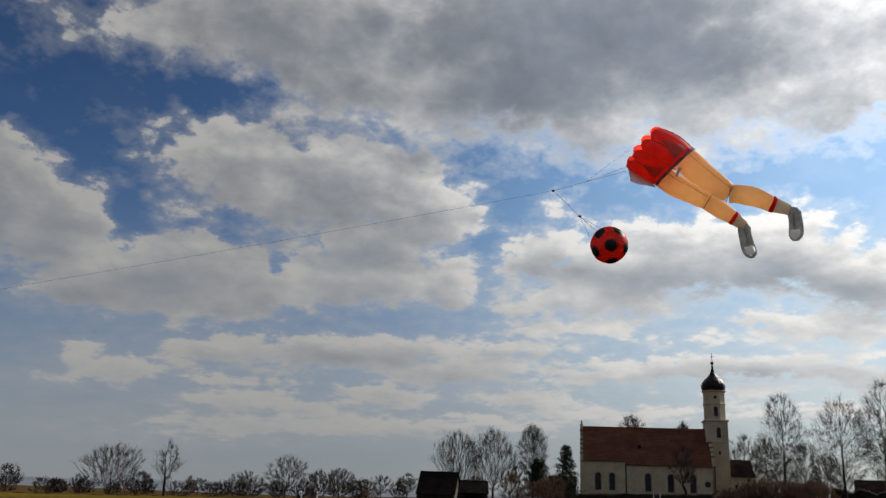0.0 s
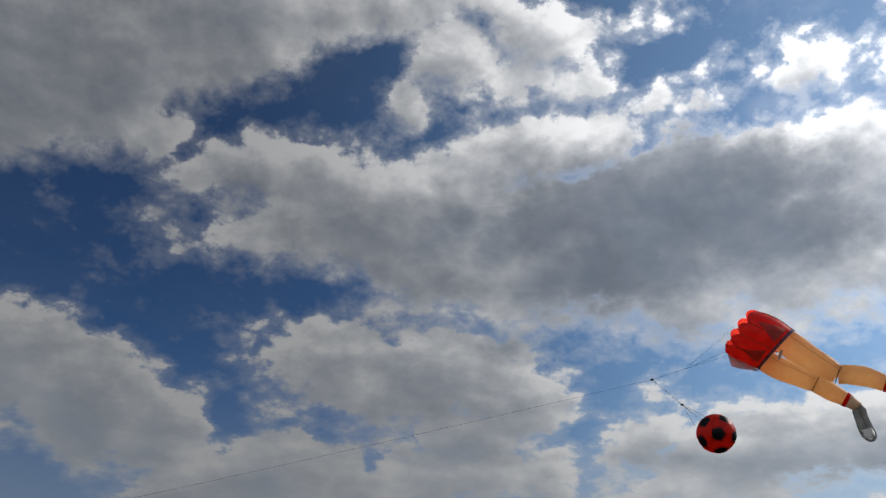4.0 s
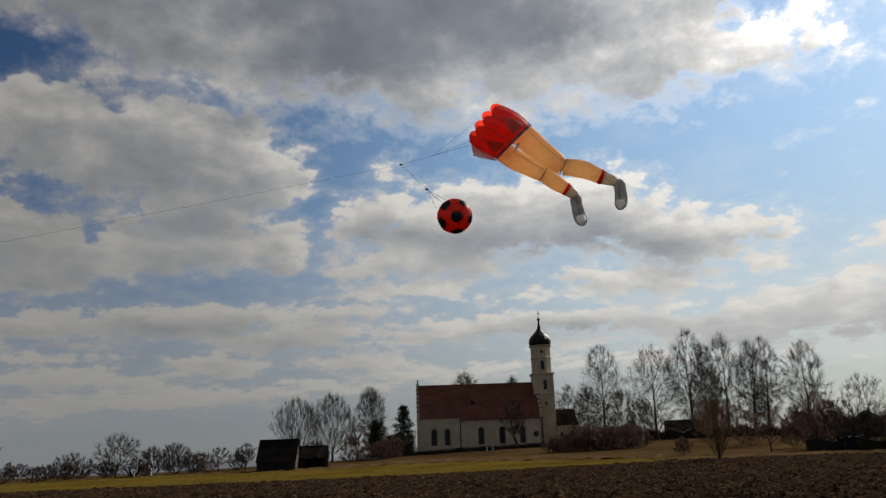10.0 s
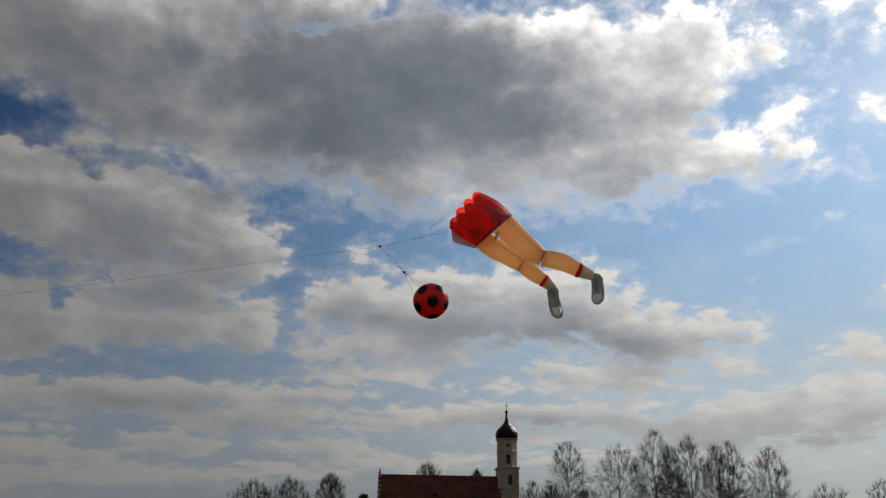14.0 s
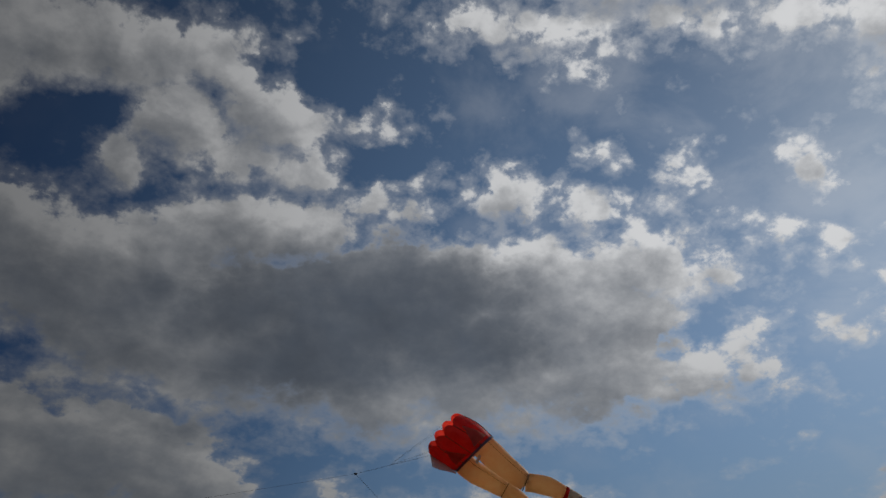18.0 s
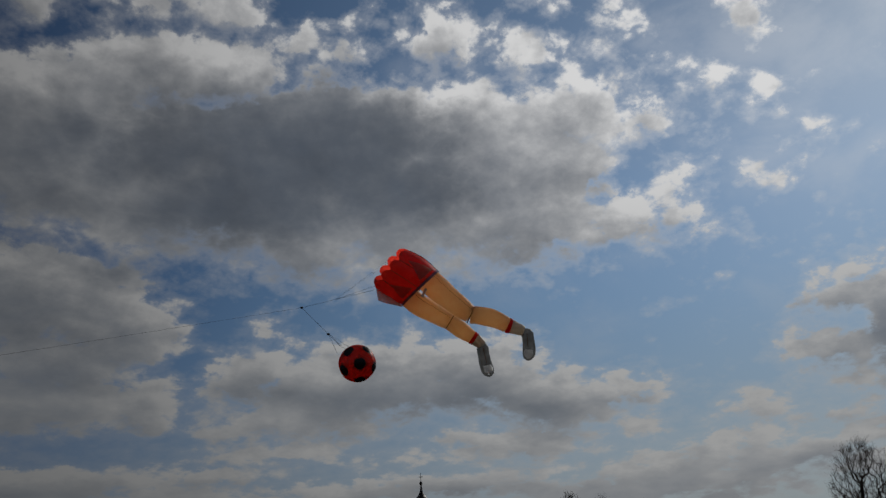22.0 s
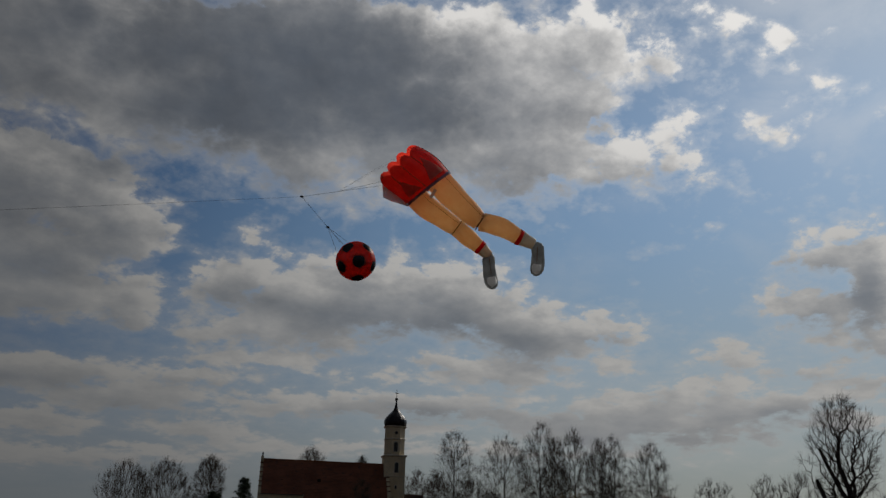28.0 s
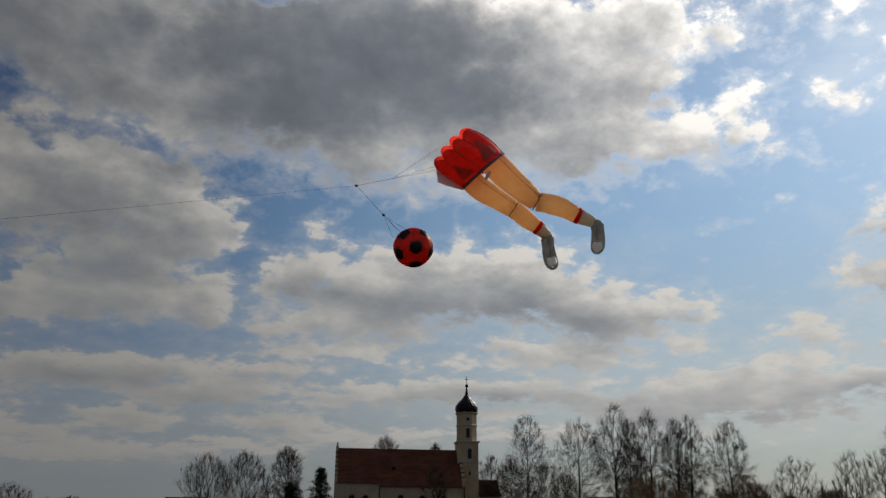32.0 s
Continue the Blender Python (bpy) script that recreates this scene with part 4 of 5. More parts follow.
# low sacristy beside the tower
sac = part("sacristy_wall", box(bmesh.new(), TX + TW, TX + TW + 5.0, 3.2, 9.2, -1, 5.3), PLASTER, church)
bm = bmesh.new()
ends = [[bm.verts.new((x, y, z)) for y, z in ((2.9, 5.15), (6.2, 8.7), (9.5, 5.15))] for x in (TX + TW, TX + TW + 4.9)]
ends[1][1].co.x -= 0.5
bm.faces.new(ends[0])
bm.faces.new(ends[1][::-1])
for i in range(3):
    j = (i + 1) % 3
    bm.faces.new((ends[0][i], ends[0][j], ends[1][j], ends[1][i]))
part("sacristy_roof", bm, BROWNTILE, church, "dark brown tiled roof")
roof("sacristy_tiles", TX + TW, TX + TW + 4.7, 2.85, 5.05, 6.2, 8.75, BROWNTILE, church, 12)
part("window", solid(arch(TX + TW + 1.0, 0.3, 2.2, 3.6), 3.17, 3.4), LEAD, sac, "small dark window")


# ---- barns ----
def barn(az, d, wide, deep, eave, ridge, label, open_front=False, turn=0.0, tiles=None, boards=None):
    tiles, boards = tiles or DARKTILE, boards or PLANK
    at = polar(az, d, ground_at(az, d))
    b = thing("barn", Matrix.Translation(at) @ Matrix.Rotation(radians(-az + turn), 4, "Z"), label, "barn", "barns beside the church lane")
    h = wide / 2
    n = int(wide / 0.28)
    for i in range(n):
        x = -h + wide * i / n
        if open_front and 0.18 < (i + 0.5) / n < 0.8:
            continue
        part("plank", box(bmesh.new(), x + 0.01, x + wide / n - 0.01, -0.04 + 0.012 * (i % 3), 0.02 + 0.012 * (i % 3), 0, eave - 0.03 * (i % 2)), boards, b)
    part("end_wall", solid([(0, 0), (deep, 0), (deep, eave), (deep / 2, ridge), (0, eave)], -0.06, 0.06), boards, b).matrix_basis = Matrix.Translation((h, 0, 0)) @ Matrix.Rotation(math.pi / 2, 4, "Z")
    part("end_wall", solid([(0, 0), (deep, 0), (deep, eave), (deep / 2, ridge), (0, eave)], -0.06, 0.06), boards, b).matrix_basis = Matrix.Translation((-h, 0, 0)) @ Matrix.Rotation(math.pi / 2, 4, "Z")
    part("rear_wall", box(bmesh.new(), -h, h, deep - 0.08, deep, 0, eave), boards, b)
    roof("roof_slope", -h - 0.25, h + 0.25, -0.35, eave - 0.25, deep / 2, ridge + 0.05, tiles, b, 24)
    roof("roof_slope", -h - 0.25, h + 0.25, deep + 0.35, eave - 0.25, deep / 2, ridge + 0.05, tiles, b, 24)
    part("ridge_cap", box(bmesh.new(), -h - 0.25, h + 0.25, deep / 2 - 0.15, deep / 2 + 0.15, ridge + 0.02, ridge + 0.16, 0.04), tiles, b)
    for s in (-h, h):
        # the right post is coloured paler, as the side that the sun strikes
        part("corner_post", box(bmesh.new(), s - 0.13, s + 0.13, -0.14, 0.12, 0, eave, 0.02), POST if s > 0 else boards, b)
    return b


main_barn = barn(0.42, 130, 5.4, 6.0, 1.5, 4.45, "old black wooden barn with a steep dark tiled roof", turn=-9)
# sunlight on the gable end is put into the colour of these boards
part("sunlit_end_boards", solid([(0.05, 0.02), (5.9, 0.02), (5.9, 1.5), (5.1, 2.2), (0.9, 2.2), (0.05, 1.5)], -0.14, -0.07), POST, main_barn, "end boards coloured paler for the sunlight on them").matrix_basis = Matrix.Translation((2.7, 0, 0)) @ Matrix.Rotation(math.pi / 2, 4, "Z")
barn(2.85, 133, 4.1, 4.5, 1.7, 3.2, "low dark open-fronted wooden shed", True, 3)
garden_house = barn(8.75, 186, 3.6, 4.0, 2.6, 4.3, "small brown garden house beside the church gable", tiles=BROWNTILE, boards=BROWNTILE)
garden_house.name = "garden_house"
farmhouse = barn(27.0, 205, 8.6, 8.0, 1.9, 4.5, "brown-roofed farm building behind bare trees", tiles=BROWNTILE)
farmhouse.name = "farm_building"

# ---- trees ----
def prisms(segs, sides):
    """Tapered prisms for many branch pieces at once."""
    s = np.asarray(segs)
    a, b, ra, rb = s[:, 0:3], s[:, 3:6], s[:, 6], s[:, 7]
    axis = b - a
    axis /= np.maximum(np.linalg.norm(axis, axis=1), 1e-6)[:, None]
    ref = np.where(np.abs(axis[:, 2:3]) < 0.9, np.array([[0, 0, 1.0]]), np.array([[1.0, 0, 0]]))
    u = np.cross(axis, ref)
    u /= np.linalg.norm(u, axis=1)[:, None]
    v = np.cross(axis, u)
    ang = 2 * math.pi * np.arange(sides) / sides
    ring = np.cos(ang)[None, :, None] * u[:, None] + np.sin(ang)[None, :, None] * v[:, None]
    lo, hi = a[:, None] + ring * ra[:, None, None], b[:, None] + ring * rb[:, None, None]
    verts = np.concatenate([lo, hi], 1).reshape(-1, 3)
    k = np.arange(sides)
    quad = np.stack([k, (k + 1) % sides, (k + 1) % sides + sides, k + sides], -1)
    faces = (quad[None] + (2 * sides) * np.arange(len(s))[:, None, None]).reshape(-1, 4)
    return verts, faces


def quads_mesh(name, verts, faces, mat, parent, label=""):
    me = bpy.data.meshes.new(name)
    n = faces.shape[1]
    me.vertices.add(len(verts))
    me.vertices.foreach_set("co", verts.astype(np.float32).ravel())
    me.loops.add(faces.size)
    me.loops.foreach_set("vertex_index", faces.astype(np.int32).ravel())
    me.polygons.add(len(faces))
    me.polygons.foreach_set("loop_start", np.arange(0, faces.size, n))
    me.polygons.foreach_set("loop_total", np.full(len(faces), n))
    me.update(calc_edges=True)
    me.materials.append(mat)
    ob = new(name, me)
    ob.parent = parent
    if label:
        ob["label"] = label
    return ob


# crown outlines: share of the half width at steps of the height from foot to top
CROWN = {
    "round": ((0.10, 0.10), (0.22, 0.62), (0.45, 0.97), (0.65, 1.0), (0.82, 0.82), (0.94, 0.5), (1.0, 0.12)),
    "slender": ((0.22, 0.12), (0.40, 0.62), (0.58, 0.95), (0.75, 1.0), (0.88, 0.75), (0.96, 0.4), (1.0, 0.1)),
    "birch": ((0.14, 0.25), (0.25, 0.72), (0.42, 1.0), (0.60, 0.96), (0.78, 0.80), (0.90, 0.55), (0.97, 0.3), (1.0, 0.08)),
    "lone": ((0.28, 0.2), (0.45, 0.8), (0.62, 1.0), (0.80, 0.8), (0.92, 0.4), (1.0, 0.1)),
    "apple": ((0.26, 0.30), (0.38, 0.85), (0.55, 1.0), (0.75, 0.88), (0.90, 0.55), (1.0, 0.2)),
    "orchard": ((0.25, 0.25), (0.40, 0.70), (0.60, 1.0), (0.80, 0.90), (0.93, 0.6), (1.0, 0.25)),
    "shrub": ((0.02, 0.55), (0.20, 0.90), (0.50, 1.0), (0.75, 0.85), (0.92, 0.5), (1.0, 0.2)),
    "vase": ((0.04, 0.10), (0.25, 0.32), (0.45, 0.68), (0.65, 1.0), (0.85, 0.92), (0.95, 0.6), (1.0, 0.3)),
    "pollard": ((0.30, 0.18), (0.45, 0.45), (0.70, 0.85), (0.90, 1.0), (1.0, 0.7)),
    "big": ((0.36, 0.35), (0.48, 0.85), (0.62, 1.0), (0.78, 0.95), (0.92, 0.66), (1.0, 0.25)),
}
# growth: points in the crown, twigs at each end, crookedness, hang of the twigs, twig length, length of trunk
GROWTH = {
    "round": (520, 3, 0.02, 0.5, 0.11, 0.20), "lone": (130, 4, 0.05, 0.35, 0.080, 0.88), "slender": (520, 4, 0.04, 0.45, 0.075, 0.85), "birch": (560, 4, 0.03, 0.10, 0.068, 0.90),
    "apple": (200, 5, 0.08, 0.25, 0.13, 0.30), "orchard": (190, 5, 0.075, 0.55, 0.085, 0.28), "shrub": (230, 6, 0.05, 0.6, 0.16, 0.04),
    "vase": (420, 4, 0.03, 0.5, 0.07, 0.06),
    "pollard": (150, 3, 0.03, 0.9, 0.16, 0.32), "big": (800, 3, 0.06, 0.0, 0.05, 0.72),
}


def grow(kind, rng, high, half, fill=1.0):
    """Branch pieces of a bare tree: each point of the crown joins the nearest wood nearer to the foot."""
    count, twigs, crook, hang, reach, bole = GROWTH[kind]
    count = int(count * fill)
    hs, ws = np.array([c[0] for c in CROWN[kind]]), np.array([c[1] for c in CROWN[kind]])
    # a few heavy limbs make the outline uneven
    lobes = rng.uniform(0, 2 * math.pi, 5), rng.uniform(0.2, 0.9, 5)
    f = rng.uniform(hs[0], 1, count * 3)
    keep = rng.uniform(0, 1, count * 3) < (np.interp(f, hs, ws) ** 1.3 + 0.06)
    f = f[keep][:count]
    n = len(f)
    th = rng.uniform(0, 2 * math.pi, n)
    uneven = 1 + 0.16 * np.sin(3 * th + 9 * f + lobes[0][0]) + 0.10 * np.sin(5 * th - 13 * f + lobes[0][1])
    r = half * np.interp(f, hs, ws) * uneven * np.sqrt(rng.uniform(0.02, 1, n))
    pts = np.stack([r * np.cos(th), r * np.sin(th), f * high], 1)
    order = np.argsort(np.linalg.norm(pts - [0, 0, bole * high * 0.6], axis=1))
    pts = pts[order]
    # bole
    steps = max(3, int(bole * 14))
    sway = np.cumsum(rng.normal(0, 0.012 * high * (2.0 if kind in ("big", "apple", "orchard") else 0.35 if kind == "birch" else 0.7), (steps + 1, 2)), 0)
    sway -= sway[0]
    nodes = [np.array([sway[i, 0], sway[i, 1], bole * high * i / steps - (0.1 if i == 0 else 0)]) for i in range(steps + 1)]
    parent = [-1] + list(range(steps))
    room = np.zeros((n * 3 + steps + 20, 3))
    room[:len(nodes)] = nodes
    used = len(nodes)
    run = np.zeros(len(room))
    run[:used] = room[:used, 2]
    climb = {"birch": 0.42, "slender": 0.42, "round": 0.5, "vase": 0.7}.get(kind, 0.35)
    straight = {"big": 0.45, "apple": 0.4, "orchard": 0.5}.get(kind, 0.62)
    # only the upper part of the bole bears branches
    first = 0 if kind == "shrub" else max(1, int(steps * (hs[0] / max(bole, 0.05)) * 0.9)) if bole > 0.5 else steps - 1
    for p in pts:
        q = room[first:used]
        gap = p - q
        dist = np.linalg.norm(gap, axis=1)
        cost = dist * (1.3 - climb * gap[:, 2] / np.maximum(dist, 1e-6)) + straight * run[first:used]
        i = int(np.argmin(cost)) + first
        start, way = room[i], p - room[i]
        span = np.linalg.norm(way)
        last, length = i, run[i]
        for k in (0.4, 0.75, 1.0):
            w = start + way * k + rng.normal(0, crook, 3) * span * (1.0 if k < 1 else 0) + np.array([0, 0, -(0.03 if kind in ("orchard", "round", "slender", "vase") else 0.06) * span * math.sin(math.pi * k)])
            room[used] = w
            run[used] = length + span * k
            parent.append(last)
            last = used
            used += 1
    room = room[:used]
    parent = np.array(parent)
    load = np.full(used, 0.0)
    bears = np.bincount(parent[parent >= 0], minlength=used)
    load[bears == 0] = 1.0
    for i in range(used - 1, 0, -1):
        load[parent[i]] += load[i]
    kids = np.arange(1, used)
    rad = np.maximum(load, 1) ** 0.58
    wood = np.column_stack([room[parent[kids]], room[kids], rad[np.maximum(kids, 0)] * 1.0, rad[kids] * 0.9, np.where(load[kids] > 4, 1, 3)])
    # twigs at the ends
    ends = np.repeat(np.nonzero(load <= 2)[0], twigs)
    m = len(ends)
    out = room[ends] - [0, 0, bole * high * 0.7]
    out /= np.maximum(np.linalg.norm(out, axis=1), 1e-6)[:, None]
    way = rng.normal(0, 0.5, (m, 3)) + out * 0.7 + [0, 0, hang]
    way /= np.linalg.norm(way, axis=1)[:, None]
    span = reach * high * rng.uniform(0.35, 1.15, m)[:, None]
    fine = np.column_stack([room[ends], room[ends] + way * span, np.ones(m) * 0.6, np.ones(m) * 0.28, np.full(m, 4)])
    return wood, fine, rad[1]


def bare_tree(name, kind, az, d, high, half, seed, label, category="tree", group="", twig=None, bark=None, thick=1.0, fill=1.0):
    rng = np.random.default_rng(seed)
    at = polar(az, d, ground_at(az, d) - 0.05)
    t = thing(name, Matrix.Translation(at), label, category, group)
    wood, fine, foot = grow(kind, rng, high, half * 0.97, fill)
    girth = high * {"birch": 0.0155, "slender": 0.017, "round": 0.019, "vase": 0.016, "shrub": 0.012, "big": 0.034, "orchard": 0.020}.get(kind, 0.026) * thick
    least = 0.115 * d / 1509.0
    wood[:, 6:8] = np.maximum(wood[:, 6:8] / foot * girth, least * 1.6)
    fine[:, 6:8] = np.maximum(fine[:, 6:8] * 0.011, least * fine[:, 6:8] * 1.7)
    stout = wood[:, 8] == 1
    verts, faces = prisms(wood[stout], 6)
    quads_mesh("trunk", verts, faces, bark or BARK, t)
    verts, faces = prisms(np.concatenate([wood[~stout], fine]), 3)
    quads_mesh("crown", verts, faces, twig or TWIG, t)
    return t


def tufts(count, rng, place, size):
    """Small leaf and needle blades: thin triangles round given points."""
    p = place(count)
    a, b = rng.normal(0, 1, (count, 3)), rng.normal(0, 1, (count, 3))
    a /= np.linalg.norm(a, axis=1)[:, None]
    b /= np.linalg.norm(b, axis=1)[:, None]
    s = size * rng.uniform(0.6, 1.4, (count, 1))
    verts = np.stack([p - a * s, p + a * s, p + b * s * 0.7 + a * s * 0.2], 1).reshape(-1, 3)
    return verts, np.arange(count * 3).reshape(-1, 3)


def evergreen(name, az, d, high, half, seed, label, column=False):
    rng = np.random.default_rng(seed)
    t = thing(name, Matrix.Translation(polar(az, d, ground_at(az, d) - 0.05)), label, "tree")
    segs, tips = [(0, 0, 0, 0, 0, high * 0.93, 0.22, 0.04)], []
    for k in range(70):
        f = 0.06 + 0.92 * k / 70
        turn, r = k * 2.4 + rng.uniform(-0.4, 0.4), half * ((1 - f) ** 0.7 if not column else 0.85 - 0.5 * f ** 3) * rng.uniform(0.6, 1.2)
        z = high * f
        tip = np.array([math.cos(turn) * r, math.sin(turn) * r, z - r * 0.12 + rng.uniform(-0.2, 0.4)])
        segs.append((0, 0, z, *tip, 0.05, 0.015))
        tips.append((np.array([0, 0, z]), tip))
    verts, faces = prisms(segs, 5)
    quads_mesh("trunk", verts, faces, BARK, t)

    def place(n):
        pick = rng.integers(0, len(tips), n)
        f = rng.uniform(0.15, 1.05, n)[:, None]
        base, end = np.array([tips[i][0] for i in pick]), np.array([tips[i][1] for i in pick])
        return base + (end - base) * f + rng.normal(0, 0.26, (n, 3)) * [1, 1, 0.7]
    verts, faces = tufts(8000, rng, place, 0.20)
    quads_mesh("foliage", verts, faces, NEEDLE, t)
    return t


ROUND = "bare round-crowned deciduous tree with dense fine twigs"
SLIM = "tall slender bare deciduous tree"
BIRCH = "tall bare birch tree with fine hanging twigs"
APPLE = "small bare fruit tree with crooked branches"
SHRUB = "bare brown shrub of many thin stems"
ORCH = "old bare orchard tree with crooked limbs"
for i, (kind, az, d, high, half) in enumerate((
        ("round", -19.9, 150, 7.9, 5.0), ("lone", -16.7, 150, 8.8, 2.6), ("apple", -14.7, 150, 2.9, 2.3), ("shrub", -11.8, 150, 4.0, 3.6),
        ("apple", -9.3, 145, 6.6, 3.7), ("shrub", -7.2, 152, 4.4, 2.6), ("round", -5.9, 150, 4.8, 2.9), ("apple", -3.2, 150, 3.8, 3.7),
        ("apple", -1.5, 150, 4.2, 2.0), ("shrub", -22.9, 150, 2.3, 1.8), ("shrub", -18.1, 152, 3.6, 2.1), ("shrub", -4.6, 156, 3.4, 2.6),
        ("shrub", -13.2, 156, 2.6, 2.2), ("shrub", -9.9, 158, 2.6, 2.6), ("apple", -25.6, 150, 4.2, 2.6), ("shrub", -21.4, 156, 2.4, 2.0))):
    bare_tree("apple_tree" if kind == "apple" else "shrub" if kind == "shrub" else "tree", kind, az, d, high, half, 100 + i,
              {"round": ROUND, "lone": SLIM, "apple": APPLE, "shrub": SHRUB}[kind], "shrub" if kind == "shrub" else "tree", "row of bare trees beyond the fields")
for i, (kind, az, d, high, half) in enumerate((
        ("round", 1.7, 165, 12.0, 4.6), ("round", 4.0, 166, 12.6, 4.8), ("slender", 6.6, 170, 13.8, 3.0), ("shrub", 7.9, 160, 4.2, 2.6), ("shrub", 7.3, 157, 3.4, 2.4),
        ("shrub", 5.2, 160, 4.6, 2.4), ("shrub", 6.3, 158, 3.0, 2.2), ("shrub", 2.9, 162, 4.0, 2.4), ("orchard", 5.6, 166, 7.0, 2.2), ("apple", 16.1, 176, 9.8, 2.3), ("slender", 12.9, 230, 21.0, 4.4), ("slender", 16.1, 230, 18.8, 2.4))):
    bare_tree("shrub" if kind == "shrub" else "tree", kind, az, d, high, half, 140 + i, {"round": ROUND, "slender": SLIM, "shrub": SHRUB, "orchard": ORCH, "apple": APPLE}[kind],
              "shrub" if kind == "shrub" else "tree", "bare trees round the churchyard", twig=REDTWIG if kind == "shrub" else TWIG, thick=1.25 if kind == "slender" else 1.0)
for i in range(20):
    az = -26.5 + 1.28 * i + 0.35 * math.sin(i * 4.1)
    bare_tree("shrub", "shrub", az, 149 + 4 * math.sin(i * 2.3), 2.2 + 0.9 * math.sin(i * 1.9) ** 2, 1.7 + 0.5 * math.sin(i * 3.3), 400 + i, SHRUB, "shrub", "row of bare trees beyond the fields", twig=REDTWIG if i % 3 == 0 else TWIG, fill=0.5)
evergreen("conifer", 8.75, 175, 10.3, 3.6, 31, "dark green conifer beside the church gable")
evergreen("ivy_clad_trunk", 6.95, 164, 7.2, 2.9, 32, "dark ivy-covered tree trunk", True)
evergreen("yew", 8.0, 176, 4.2, 2.6, 33, "low dark evergreen bush beside the church", True)
for i, (az, d, high, half) in enumerate(((19.7, 215, 15.6, 4.4), (22.0, 190, 22.0, 4.8), (23.1, 186, 11.5, 3.4), (25.3, 185, 20.6, 5.6), (27.6, 185, 23.6, 4.6),
                                         (28.5, 189, 20.5, 3.4), (29.7, 188, 22.4, 4.2), (31.3, 188, 20.5, 3.4), (32.2, 190, 21.2, 3.8), (34.5, 180, 18.9, 4.3), (21.0, 200, 13.5, 3.0), (24.3, 192, 9.5, 3.2))):
    bare_tree("birch_tree", "birch", az, d, high * 0.955, half, 170 + i, BIRCH, "tree", "row of birches beside the church", bark=BARK)
for i, (kind, az, d, high, half) in enumerate((
        ("orchard", 37.7, 102, 7.7, 2.8), ("orchard", 40.5, 94, 7.8, 2.1), ("orchard", 42.4, 89, 8.0, 2.8), ("orchard", 32.1, 102, 4.4, 2.0), ("orchard", 29.0, 107, 4.2, 1.6),
        ("orchard", 36.3, 97, 5.0, 2.3), ("apple", 39.0, 92, 4.3, 2.3), ("apple", 44.2, 92, 4.9, 2.5), ("orchard", 46.9, 86, 6.1, 2.6), ("orchard", 48.9, 90, 6.8, 2.8),
        ("vase", 29.0, 80, 5.5, 2.5), ("shrub", 34.8, 108, 6.1, 2.3), ("shrub", 33.6, 112, 4.1, 2.0), ("shrub", 26.8, 105, 2.1, 1.1), ("shrub", 30.8, 123, 4.5, 2.5), ("shrub", 39.8, 107, 3.6, 2.8), ("shrub", 45.0, 102, 3.9, 3.0), ("shrub", 28.6, 150, 6.0, 3.0))):
    bare_tree({"orchard": "orchard_tree", "apple": "orchard_tree", "vase": "willow_shrub", "shrub": "shrub"}[kind], kind, az, d, high, half, 200 + i,
              {"orchard": ORCH, "apple": APPLE, "vase": "vase-shaped willow shrub with golden-brown budding twigs", "shrub": "dense bare shrub with reddish-brown twigs"}[kind],
              "shrub" if kind == "shrub" else "tree", "old trees of the orchard", twig=GOLDTWIG if kind == "vase" else REDTWIG if kind == "shrub" or i in (3, 4) else TWIG, thick=1.15)
walnut = bare_tree("old_walnut_tree", "big", 44.8, 83, 14.2, 3.1, 261, "gnarled old bare tree with thick twisted limbs and a broken bough")
side_way = Vector((math.cos(radians(44.8)), -math.sin(radians(44.8)), 0))


def bough(course, girth, label):
    """A heavy bent limb; its course runs sideways and up."""
    segs = []
    for i in range(len(course) - 1):
        (s0, z0), (s1, z1) = course[i], course[i + 1]
        taper = 1 - 0.55 * i / len(course), 1 - 0.55 * (i + 1) / len(course)
        segs.append((*(side_way * s0)[:2], z0, *(side_way * s1)[:2], z1, girth * taper[0], girth * taper[1]))
    verts, faces = prisms(segs, 7)
    quads_mesh("bough", verts, faces, BARK, walnut, label)


bough(((0.0, 3.0), (-1.0, 3.9), (-1.7, 5.2), (-2.2, 6.6), (-2.35, 7.2)), 0.27, "broken-off leaning bough")
bough(((0.0, 2.6), (-1.3, 3.7), (-2.6, 4.3), (-3.8, 3.9), (-4.6, 3.4)), 0.2, "long drooping bough")
bough(((0.0, 5.0), (-0.7, 6.6), (-1.5, 8.6), (-1.9, 9.8)), 0.2, "bent upright bough")
bough(((0.0, 4.2), (1.2, 4.8), (2.4, 5.4), (3.6, 5.1)), 0.18, "spreading bough")

# thicket before the tower, clipped hedges, tarpaulin-covered stack
for i in range(18):
    az = 18.5 + 5.6 * i / 17 + 0.15 * math.sin(i * 2.3)
    bare_tree("thicket_bush", "shrub", az, 137 + 3 * math.sin(i * 1.7), (2.3 if i < 4 else 3.3) + 0.5 * math.sin(i * 2.9), 1.9, 300 + i, "dense reddish-brown bare thicket bush before the church tower", "bush", "thicket before the church tower", twig=REDTWIG, thick=0.8, fill=1.0)


